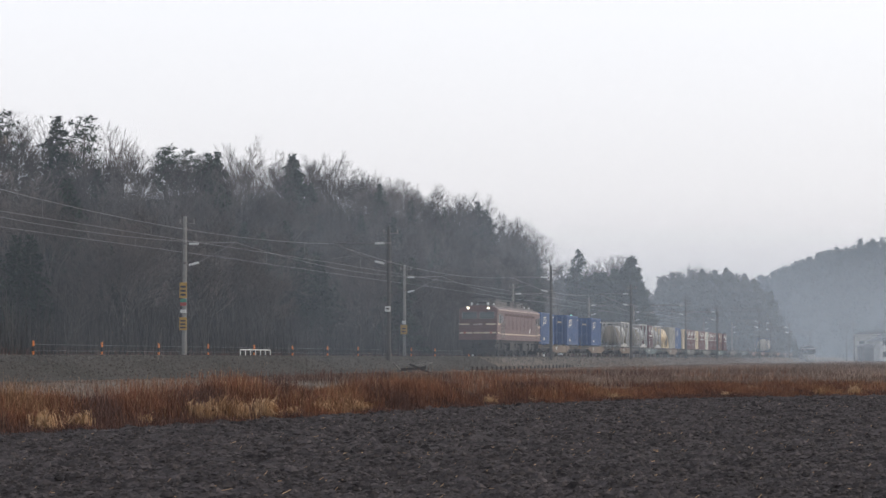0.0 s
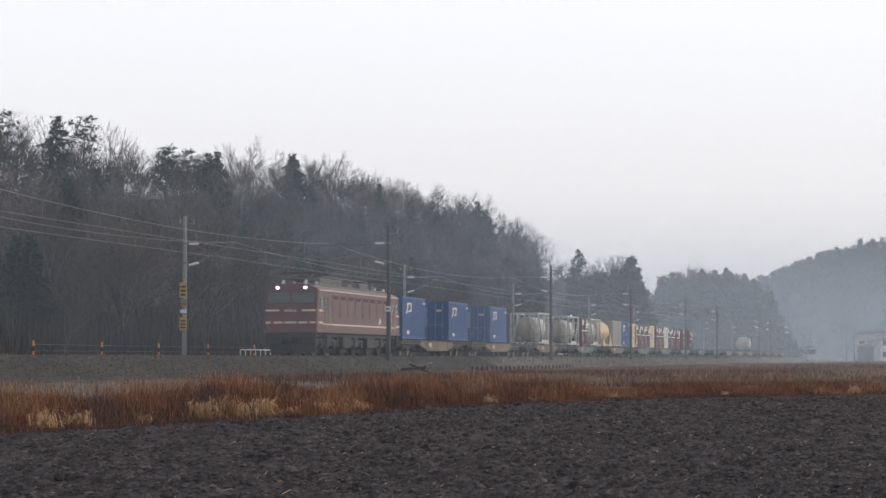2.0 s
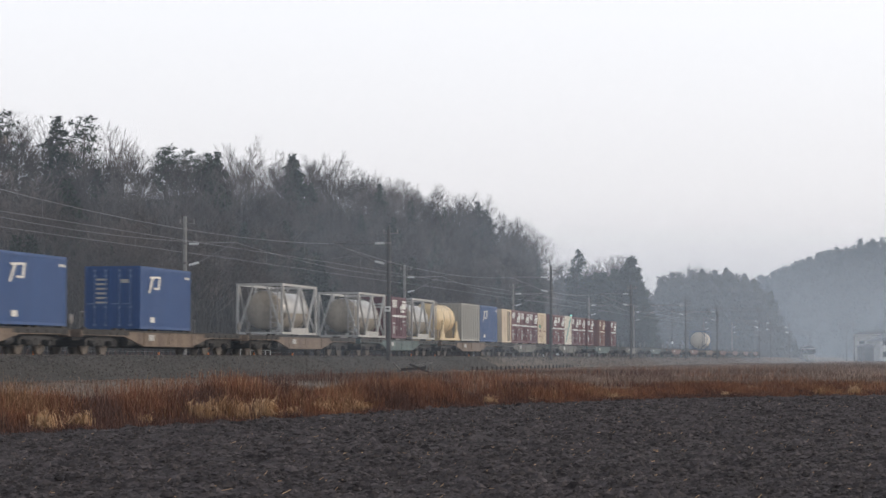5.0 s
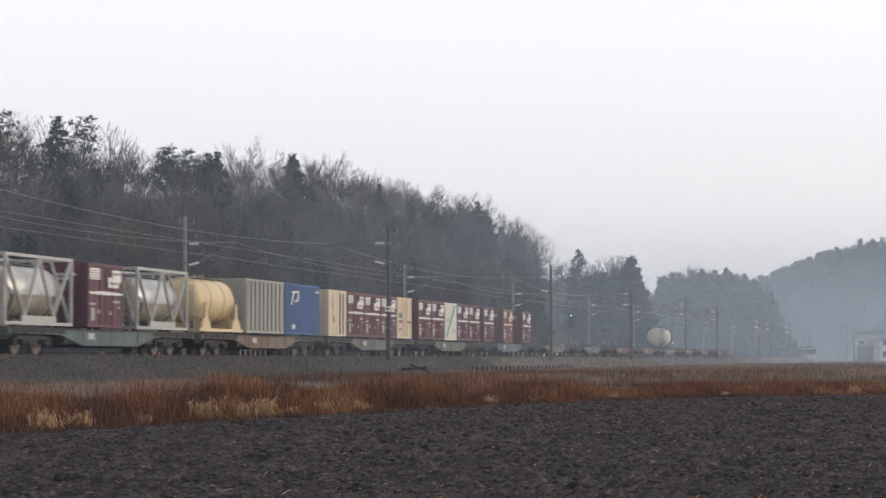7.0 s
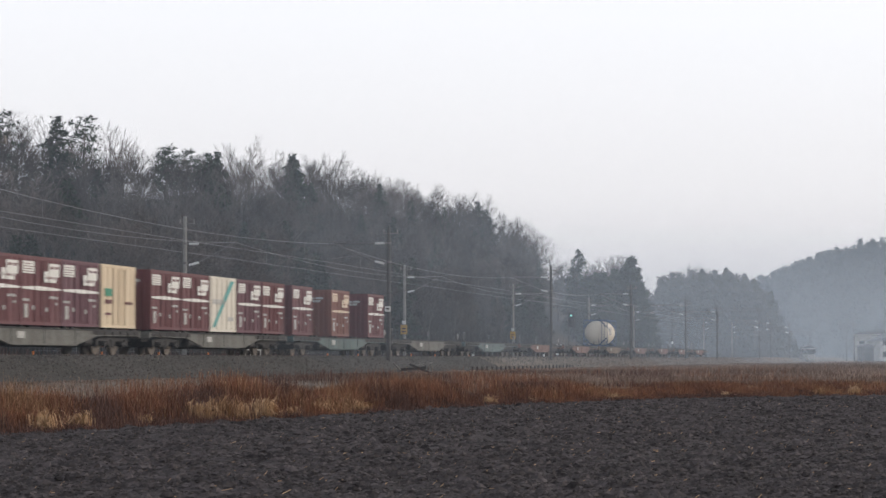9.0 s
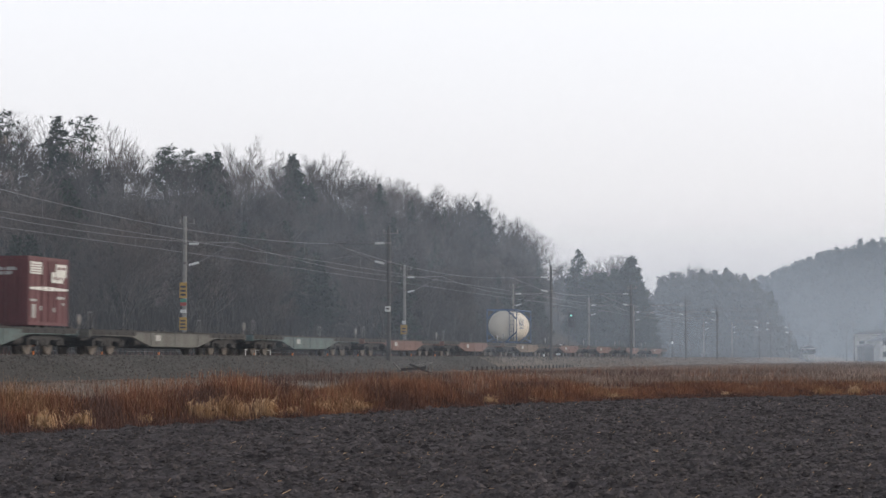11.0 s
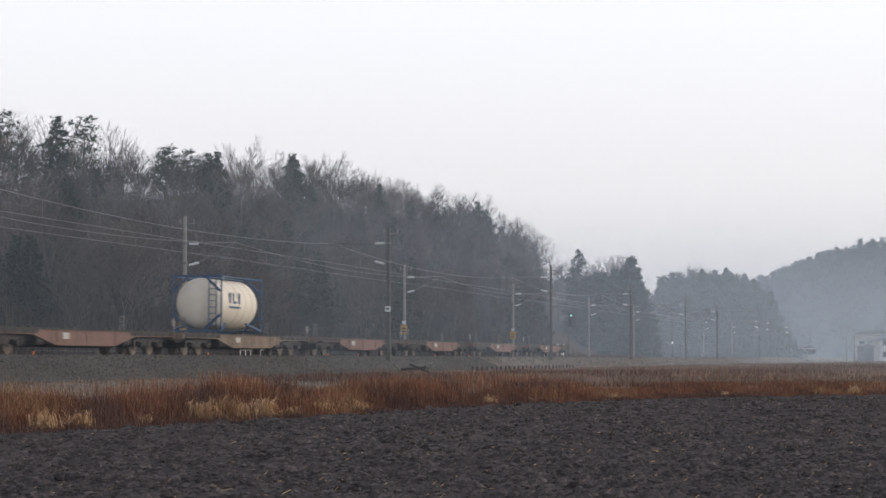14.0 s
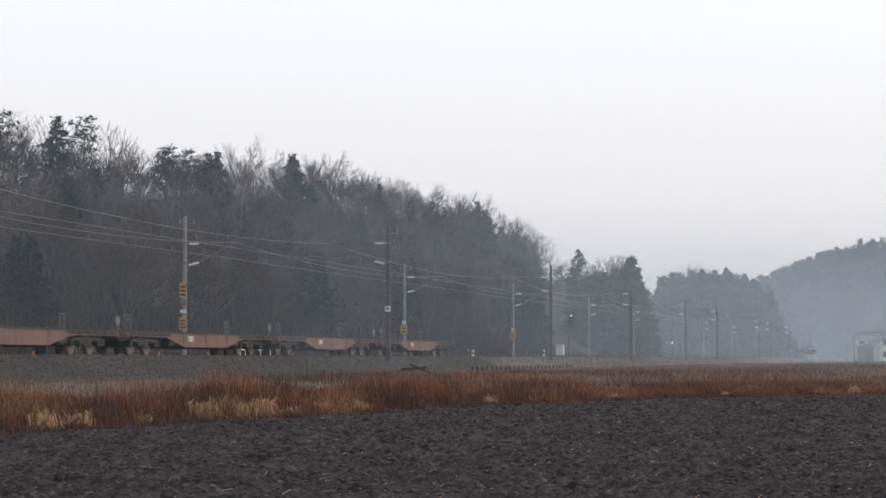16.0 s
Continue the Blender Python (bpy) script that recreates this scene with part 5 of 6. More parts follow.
def tank_container(off, kind, label):
    L, W, H = 6.06, 2.44, 2.62 if kind == "ivory" else 2.55
    c = thing("tank_container", label, "tank container", "tank containers on the train")
    r, zc = {"steel": (0.98, 1.22), "cream": (1.02, 1.42), "ivory": (1.17, 1.33)}[kind]
    clad = {"steel": T_STEEL, "cream": T_CREAM, "ivory": T_WHITE}[kind]
    fr = {"steel": F_GREY, "cream": T_CREAM, "ivory": F_BLUE}[kind]
    bm = BM()
    tank_shell(bm, L, r, zc, 0.06 if kind == "ivory" else 0.25)
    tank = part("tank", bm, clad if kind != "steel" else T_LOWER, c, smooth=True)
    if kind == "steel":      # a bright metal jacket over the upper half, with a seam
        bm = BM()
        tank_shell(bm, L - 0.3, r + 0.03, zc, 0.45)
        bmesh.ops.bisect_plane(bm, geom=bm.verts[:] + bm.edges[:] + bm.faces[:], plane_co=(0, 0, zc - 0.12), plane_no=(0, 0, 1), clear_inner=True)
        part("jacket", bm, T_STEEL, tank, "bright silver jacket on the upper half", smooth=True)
    for x in ((1.2, L - 1.2) if kind == "steel" else (2.1, 3.95) if kind == "cream" else (2.6, 3.6, 4.6)):
        bm = BM()
        cyl(bm, (x - 0.025, 0, zc), (x + 0.025, 0, zc), r + (0.035 if kind == "steel" else 0.012), 36)
        part("tank_band", bm, STEEL if kind != "ivory" else T_CREAM, tank)
    bm = BM()
    cyl(bm, (L / 2, 0, zc + r - 0.05), (L / 2, 0, zc + r + 0.12), 0.28, 16)
    cyl(bm, (L / 2, 0, zc + r + 0.12), (L / 2, 0, zc + r + 0.16), 0.32, 16)
    part("manhole", bm, STEEL, c, "steel manhole cover")
    t = 0.12 if kind != "ivory" else 0.095
    bm = BM()
    if kind == "steel":      # a full cage with leaning braces
        frame_bars(bm, L, W, H, t)
        for y in (-W / 2 + 0.06, W / 2 - 0.06):
            for (xa, za), (xb, zb) in zip(((0.1, H - 0.1), (1.75, 0.3), (3.03, H - 0.1), (4.3, 0.3)), ((1.75, 0.3), (3.03, H - 0.1), (4.3, 0.3), (L - 0.1, H - 0.1))):
                beam(bm, (xa, y, za), (xb, y, zb), 0.11, 0.09)
            box(bm, 1.5, 4.55, y - 0.05, y + 0.05, 0.12, 0.34)
        for x in (0.06, L - 0.06):
            for sy in (-1, 1):
                beam(bm, (x, sy * (W / 2 - 0.1), 0.1), (x, sy * 0.35, H - 0.1), 0.09, 0.09)
    elif kind == "cream":    # saddles and low end frames only
        for y in (-W / 2 + 0.06, W / 2 - 0.06):
            box(bm, 0, L, y - 0.06, y + 0.06, 0, 0.14)
            for x in (0.3, 4.5):
                extrude_profile(bm, [(x, 0.12), (x + 1.25, 0.12), (x + 1.15, 0.40), (x + 0.80, 0.62), (x + 0.70, 1.3), (x + 0.55, 1.3), (x + 0.45, 0.62), (x + 0.10, 0.40)], y - 0.05, y + 0.05)
        for x in (0.0, 0.75, 4.8, L - 0.12):
            box(bm, x, x + 0.12, -W / 2 + 0.1, W / 2 - 0.1, 0.0, 0.14)
        for x in (0.9, 5.1):
            box(bm, x - 0.1, x + 0.1, -0.9, 0.9, 0.14, zc - r * 0.7)
    else:                    # end frames with corner braces, a top rail and a skid
        for x in (0, L - t):
            for y in (-W / 2, W / 2 - t):
                box(bm, x + 0.015, x + t - 0.015, y + 0.015, y + t - 0.015, 0, H, 0.012)
            for z in (0, H - t):
                box(bm, x + 0.01, x + t - 0.01, -W / 2 + t, W / 2 - t, z, z + t)
            xm = x + t / 2
            for sy in (-1, 1):
                beam(bm, (xm, sy * (W / 2 - 0.1), 0.8), (xm, sy * 0.35, 0.1), 0.10, 0.10)
                beam(bm, (xm, sy * (W / 2 - 0.1), H - 0.75), (xm, sy * 0.45, H - 0.1), 0.10, 0.10)
        for y in (-W / 2 + 0.06, W / 2 - 0.06):
            for xa, xb in ((0.1, 1.5), (L - 0.1, L - 1.5)):
                beam(bm, (xa, y, 0.1), (xb, y * 0.75, 0.42), 0.10, 0.10)
            beam(bm, (0.1, y, H - 0.06), (L - 0.1, y, H - 0.06), 0.07, 0.05)
    part("frame", bm, fr, c, "blue end frame" if kind == "ivory" else "")
    bm = BM()
    for y in (-0.25, 0.25):
        box(bm, 0.5, L - 0.5, y - 0.14, y + 0.14, zc + r + 0.01, zc + r + 0.05)
    part("walkway", bm, STEEL if kind != "ivory" else F_BLUE, c)
    bm = BM()
    for y in (-0.95, -0.6):
        beam(bm, (-0.03, y, 0.1), (-0.03, y, H - 0.05), 0.04, 0.04)
    for k in range(8):
        beam(bm, (-0.03, -0.95, 0.3 + k * 0.28), (-0.03, -0.6, 0.3 + k * 0.28), 0.03, 0.03)
    part("ladder", bm, F_GREY if kind != "ivory" else F_BLUE, c)
    if kind == "ivory":
        bm = BM()
        ya = -r - 0.012
        for k, (x, w) in enumerate(((1.2, 0.22), (1.75, 0.5), (2.55, 0.22))):
            box(bm, x, x + w, ya, ya + 0.02, zc + 0.0, zc + 0.52 if k != 1 else zc + 0.12)
        box(bm, 1.75, 1.87, ya, ya + 0.02, zc + 0.12, zc + 0.52)
        box(bm, 1.2, 2.8, ya, ya + 0.02, zc - 0.22, zc - 0.12)
        part("emblem", bm, F_BLUE, c, "dark blue lettering shapes")
        bm = BM()
        box(bm, 0.235, 0.25, -0.35, 0.35, zc + 0.12, zc + 0.36)
        part("label_plate", bm, F_GREY, c)
    return rolling(c, off, 1.065)


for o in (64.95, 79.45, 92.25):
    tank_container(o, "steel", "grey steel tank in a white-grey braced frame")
tank_container(99.9, "cream", "cream tank on low saddles, no top frame")
tank_container(268.6, "ivory", "ivory tank with blue end frames and ladder")
# -- the locomotive: three bogies, rose-red body with cream bands --
def locomotive():
    lo = thing("locomotive", "faded rose-red electric locomotive with cream bands, headlamps lit", "locomotive")
    L, W = 17.75, 2.96
    z0, z1 = 1.22, 3.44
    bm = BM()
    # a body with slightly raked cab fronts, built as a shell of cross sections
    w = W / 2
    prof = [(-w, z0), (-w, z1), (-w + 0.16, z1 + 0.16), (-w + 0.6, z1 + 0.30), (0, z1 + 0.36), (w - 0.6, z1 + 0.30), (w - 0.16, z1 + 0.16), (w, z1), (w, z0)]
    def ring(xf, pull):
        return [bm.verts.new((xf(z), y * pull, z)) for y, z in prof]
    front = ring(lambda z: 0.02 + max(0, z - 2.25) * 0.20, 0.97)
    second = ring(lambda z: 0.16 + max(0, z - 2.25) * 0.20, 1.0)
    third = ring(lambda z: L - 0.16 - max(0, z - 2.25) * 0.20, 1.0)
    rear = ring(lambda z: L - 0.02 - max(0, z - 2.25) * 0.20, 0.97)
    rs = [front, second, third, rear]
    for a, b in zip(rs, rs[1:]):
        for i in range(len(prof) - 1):
            bm.faces.new((a[i], b[i], b[i + 1], a[i + 1]))
        bm.faces.new((a[-1], b[-1], b[0], a[0]))
    bm.faces.new(front)
    bm.faces.new(rear[::-1])
    part("body", bm, LOCO_RED, lo)
    bm = BM()
    for y in (-1, 1):
        box(bm, 0.4, L - 0.4, y * (w - 0.12) - 0.14, y * (w - 0.12) + 0.14, z1 - 0.02, z1 + 0.05, 0.015)
    part("gutter", bm, LOCO_GUTTER, lo, "pale rain gutter along the roof edge")
    bm = BM()
    box(bm, 1.0, L - 1.0, -1.0, 1.0, z1 + 0.22, z1 + 0.385, 0.04)
    part("roof", bm, LOCO_ROOF, lo)
    # cab fronts
    for sgn, xr in ((1, 0.0), (-1, L)):
        def fx(z):
            return xr + sgn * (0.02 + max(0, z - 2.25) * 0.20)
        for ya, yb in ((-1.2, -0.09), (0.09, 1.2)):
            bm = BM()
            vs = [bm.verts.new((fx(z) - sgn * 0.012, y, z)) for y, z in ((ya, 2.80), (yb, 2.80), (yb, 3.25), (ya, 3.25))]
            vb = [bm.verts.new((fx(z) + sgn * 0.03, y, z)) for y, z in ((ya, 2.80), (yb, 2.80), (yb, 3.25), (ya, 3.25))]
            bm.faces.new(vs)
            bm.faces.new(vb[::-1])
            for i in range(4):
                bm.faces.new((vs[i], vs[(i + 1) % 4], vb[(i + 1) % 4], vb[i]))
            win = part("windscreen", bm, GLASSD, lo, "dark cab window glass")
            bm = BM()
            for p, q in (((ya, 2.78), (yb, 2.78)), ((ya, 3.27), (yb, 3.27)), ((ya, 2.78), (ya, 3.27)), ((yb, 2.78), (yb, 3.27))):
                beam(bm, (fx(p[1]) - sgn * 0.015, p[0], p[1]), (fx(q[1]) - sgn * 0.015, q[0], q[1]), 0.05, 0.05)
            part("window_frame", bm, STEEL, win)
            bm = BM()
            ym = (ya + yb) / 2
            beam(bm, (fx(2.78) - sgn * 0.03, ym - 0.1, 2.73), (fx(3.2) - sgn * 0.03, ym + 0.25, 3.2), 0.02, 0.02)
            part("wiper", bm, BLACKP, win)
        for z, h in ((2.32, 0.10), (1.68, 0.11)):
            bm = BM()
            for ya, yb in ((-1.36, -0.42), (-0.34, 0.34), (0.42, 1.36)) if z < 2 else ((-1.36, -0.62), (0.62, 1.36)):
                box(bm, fx(z) - sgn * 0.012, fx(z) + sgn * 0.02, ya, yb, z, z + h)
            part("cream_band", bm, LOCO_CREAM, lo)
        for y in (-0.76, 0.76):
            bm = BM()
            cyl(bm, (fx(3.5) - sgn * 0.10, y, 3.57), (fx(3.5) + sgn * 0.25, y, 3.57), 0.14, 16)
            hl = part("headlamp", bm, LOCO_RED, lo)
            bm = BM()
            cyl(bm, (fx(3.5) - sgn * 0.125, y, 3.57), (fx(3.5) - sgn * 0.09, y, 3.57), 0.08, 16)
            part("lamp_glass", bm, HEADLAMP if sgn > 0 else GLASSD, hl, "glowing warm-white lamp" if sgn > 0 else "")
            bm = BM()
            cyl(bm, (fx(1.74) - sgn * 0.05, y * 1.3, 1.74), (fx(1.74) + sgn * 0.1, y * 1.3, 1.74), 0.085, 12)
            part("tail_lamp", bm, REDP, lo)
        bm = BM()
        for k in range(5):
            box(bm, fx(1.9) - sgn * 0.012, fx(1.9), -0.32 + k * 0.14, -0.23 + k * 0.14, 2.30, 2.42)
        part("number_bars", bm, LOCO_GUTTER, lo)
        # skirt, plough, coupler, steps
        bm = BM()
        box(bm, xr + sgn * 0.05, xr + sgn * 0.35, -1.38, 1.38, 0.92, 1.22, 0.03)
        part("buffer_beam", bm, BOGIE, lo)
        bm = BM()
        for ya, yb in ((-1.30, -0.45), (0.45, 1.30)):
            box(bm, xr + sgn * 0.0, xr + sgn * 0.10, ya, yb, 0.62, 0.92, 0.02)
        part("step_plate", bm, BOGIE, lo)
        bm = BM()
        for sy in (-1, 1):
            vs = [(xr - sgn * 0.12, sy * 0.05), (xr + sgn * 0.45, sy * 1.25), (xr + sgn * 0.52, sy * 1.25), (xr - sgn * 0.04, sy * 0.05)]
            a = [bm.verts.new((x, y, 0.14)) for x, y in vs]
            b = [bm.verts.new((x, y, 0.60)) for x, y in vs]
            bm.faces.new(a)
            bm.faces.new(b)
            for i in range(4):
                bm.faces.new((a[i], a[(i + 1) % 4], b[(i + 1) % 4], b[i]))
        part("snow_plough", bm, BOGIE, lo)
        bm = BM()
        box(bm, xr - sgn * 0.42, xr + sgn * 0.1, -0.15, 0.15, 0.76, 1.02, 0.03)
        for y in (-0.7, -0.5, 0.5, 0.7):
            cyl(bm, (xr - sgn * 0.05, y, 1.0), (xr - sgn * 0.22, y, 0.62), 0.035, 6)
        part("coupler", bm, BOGIE, lo)
        for y in (-1.40, 1.40):
            bm = BM()
            for z in (0.45, 0.75, 1.05):
                box(bm, xr + sgn * 1.55, xr + sgn * 2.0, y - 0.1, y + 0.1, z, z + 0.04)
            for xo in (1.55, 1.98):
                beam(bm, (xr + sgn * xo, y, 0.45), (xr + sgn * xo, y, 1.24), 0.03, 0.05)
            part("cab_steps", bm, BOGIE, lo)
    # sides
    for sy in (-1, 1):
        y = sy * w
        bm = BM()
        box(bm, 1.15, L - 1.15, min(y, y + sy * 0.012), max(y, y + sy * 0.012), 1.62, 1.70)
        part("cream_band", bm, LOCO_CREAM, lo, "thin cream waist line")
        for xa in (0.25, L - 1.0):
            bm = BM()
            for z in (1.68, 2.32):
                box(bm, xa, xa + 0.75, min(y, y + sy * 0.013), max(y, y + sy * 0.013), z, z + 0.11)
            part("cream_band", bm, LOCO_CREAM, lo)
        bm = BM()
        box(bm, 0.06, L - 0.06, min(y, y + sy * 0.03), max(y, y + sy * 0.03), 1.22, 1.30)
        part("sill_strip", bm, LOCO_RED, lo)
        for xa in (0.55, L - 1.25):
            bm = BM()
            box(bm, xa, xa + 0.70, min(y, y + sy * 0.01), max(y, y + sy * 0.01), 2.45, 3.10)
            sw = part("cab_side_window", bm, GLASSD, lo)
            bm = BM()
            for p, q in (((xa, 2.45), (xa + 0.7, 2.45)), ((xa, 3.1), (xa + 0.7, 3.1)), ((xa, 2.45), (xa, 3.1)), ((xa + 0.7, 2.45), (xa + 0.7, 3.1))):
                beam(bm, (p[0], y + sy * 0.012, p[1]), (q[0], y + sy * 0.012, q[1]), 0.045, 0.045)
            part("window_frame", bm, STEEL, sw)
        for xa in (1.55, L - 2.25):
            bm = BM()
            box(bm, xa, xa + 0.68, min(y, y - sy * 0.05), max(y, y + sy * 0.006), 1.32, 3.28)
            dr = part("cab_door", bm, LOCO_RED, lo)
            bm = BM()
            for xo in (-0.08, 0.76):
                cyl(bm, (xa + xo, y + sy * 0.05, 1.4), (xa + xo, y + sy * 0.05, 2.6), 0.02, 6)
            part("grab_rail", bm, F_GREY, dr)
            bm = BM()
            box(bm, xa + 0.14, xa + 0.54, min(y, y + sy * 0.012), max(y, y + sy * 0.012), 2.5, 3.05)
            part("door_window", bm, GLASSD, dr)
        for i in range(8):   # machine-room panels: a frame, a slim dark window above a sheet of louvres
            xa = 2.75 + i * 1.56
            bm = BM()
            box(bm, xa, xa + 1.36, min(y, y + sy * 0.016), max(y, y + sy * 0.016), 2.02, 3.30, 0.006)
            pn = part("side_panel", bm, LOCO_RED, lo)
            bm = BM()
            box(bm, xa + 0.12, xa + 1.24, min(y, y + sy * 0.020), max(y, y + sy * 0.020), 3.02, 3.22)
            part("clerestory_grille", bm, LOCO_GRILLE, pn)
            bm = BM()
            for k in range(9):
                z = 2.12 + k * 0.09
                box(bm, xa + 0.1, xa + 1.26, min(y, y + sy * 0.028), max(y, y + sy * 0.028), z, z + 0.05)
            part("louvres", bm, LOCO_RED, pn)
        bm = BM()
        extrude_profile(bm, [(12.7, 1.80), (12.95, 1.80), (13.1, 2.16), (12.85, 2.16)], min(y, y + sy * 0.028), max(y, y + sy * 0.028))
        part("emblem", bm, WHITEP, lo)
    # roof gear
    for xc in (1.75, L - 1.75):
        pg = tagged(new("pantograph"), "folded grey pantograph")
        pg.parent = lo
        bm = BM()
        for y in (-0.62, 0.62):
            beam(bm, (xc - 1.0, y, 4.0), (xc + 1.0, y, 4.0), 0.06, 0.06)
            beam(bm, (xc - 1.0, y, 4.0), (xc + 0.9, y * 0.8, 4.34), 0.05, 0.05)
            beam(bm, (xc + 1.0, y, 4.02), (xc - 0.9, y * 0.8, 4.36), 0.05, 0.05)
        for x in (-1.0, 1.0):
            beam(bm, (xc + x, -0.62, 4.0), (xc + x, 0.62, 4.0), 0.06, 0.06)
        part("base_frame", bm, BOGIE, pg)
        bm = BM()
        for x in (-0.25, 0.25):
            cyl(bm, (xc + x, -0.85, 4.42), (xc + x, 0.85, 4.42), 0.045, 8)
            for sy in (-1, 1):
                cyl(bm, (xc + x, sy * 0.85, 4.42), (xc + x, sy * 1.0, 4.28), 0.035, 8)
        part("contact_strip", bm, BOGIE, pg)
        for x in (-1.0, 1.0):
            for y in (-0.62, 0.62):
                bm = BM()
                for k in range(3):
                    cyl(bm, (xc + x, y, 3.80 + k * 0.06), (xc + x, y, 3.84 + k * 0.06), 0.09, 10)
                cyl(bm, (xc + x, y, 3.76), (xc + x, y, 4.0), 0.05, 8)
                part("insulator", bm, PORCELAIN, pg)
    for xa, xb, hh in ((3.1, 5.1, 0.40), (5.2, 7.4, 0.38), (8.6, 9.6, 0.22), (11.2, 13.2, 0.36), (13.9, 14.6, 0.26)):
        bm = BM()
        box(bm, xa, xb, -0.72, 0.72, 3.80, 3.80 + hh, 0.05)
        for k in range(int((xb - xa) / 0.3)):
            box(bm, xa + 0.1 + k * 0.3, xa + 0.22 + k * 0.3, -0.735, 0.735, 3.86, 3.80 + hh - 0.06)
        part("roof_box", bm, LOCO_ROOF, lo)
    for x in (7.8, 9.9, 10.7, 13.5, 14.8):
        bm = BM()
        cyl(bm, (x, -0.5, 3.78), (x, -0.5, 4.3), 0.04, 8)
        for k in range(4):
            cyl(bm, (x, -0.5, 3.9 + k * 0.08), (x, -0.5, 3.93 + k * 0.08), 0.11, 10)
        part("roof_insulator", bm, STEEL, lo)
    bm = BM()
    cyl(bm, (4.2, -0.5, 4.3), (13.8, -0.5, 4.3), 0.02, 6)
    part("roof_conductor", bm, STEEL, lo)
    # underframe and bogies
    bm = BM()
    box(bm, 0.3, L - 0.3, -1.25, 1.25, 1.0, 1.22)
    # added dark box: stands in for the shade under the body, hides what lies beyond
    box(bm, 0.9, L - 0.9, -0.42, 0.42, 0.16, 1.0, 0.04)
    for xa, xb in ((5.5, 7.2), (10.6, 12.3)):
        for sy in (-1, 1):
            box(bm, xa, xb, sy * 0.75, sy * 1.35, 0.42, 1.05, 0.04)
    part("underframe", bm, BOGIE, lo)
    for cx in (3.2, L / 2, L - 3.2):
        bm = BM()
        for sy in (-1, 1):
            y = sy * 1.0
            extrude_profile(bm, [(cx - 1.9, 0.62), (cx - 1.9, 0.86), (cx - 0.6, 0.92), (cx + 0.6, 0.92), (cx + 1.9, 0.86), (cx + 1.9, 0.62), (cx + 0.5, 0.58), (cx + 0.3, 0.46), (cx - 0.3, 0.46), (cx - 0.5, 0.58)], y - 0.08, y + 0.08)
            for ax in (-1.25, 1.25):
                box(bm, cx + ax - 0.2, cx + ax + 0.2, y - 0.16, y + 0.16, 0.40, 0.78, 0.03)
                for o in (-0.36, 0.36):
                    cyl(bm, (cx + ax + o, y, 0.50), (cx + ax + o, y, 0.86), 0.10, 10)
            box(bm, cx - 0.3, cx + 0.3, y - 0.18, y + 0.18, 0.5, 1.05, 0.04)
            for o in (-2.1, 2.1):
                box(bm, cx + o - 0.12, cx + o + 0.12, y - 0.1, y + 0.1, 0.45, 0.95)
        box(bm, cx - 0.4, cx + 0.4, -0.95, 0.95, 0.55, 1.0)
        part("bogie", bm, BOGIE, lo)
        for ax in (-1.25, 1.25):
            ws = share("wheelset", LOCO_WHEEL, lo, pose(cx + ax, 0, 0.56))
            WHEELSETS.append((ws, cx + ax, 0.56))
    return rolling(lo, -0.78, 0.0)


locomotive()
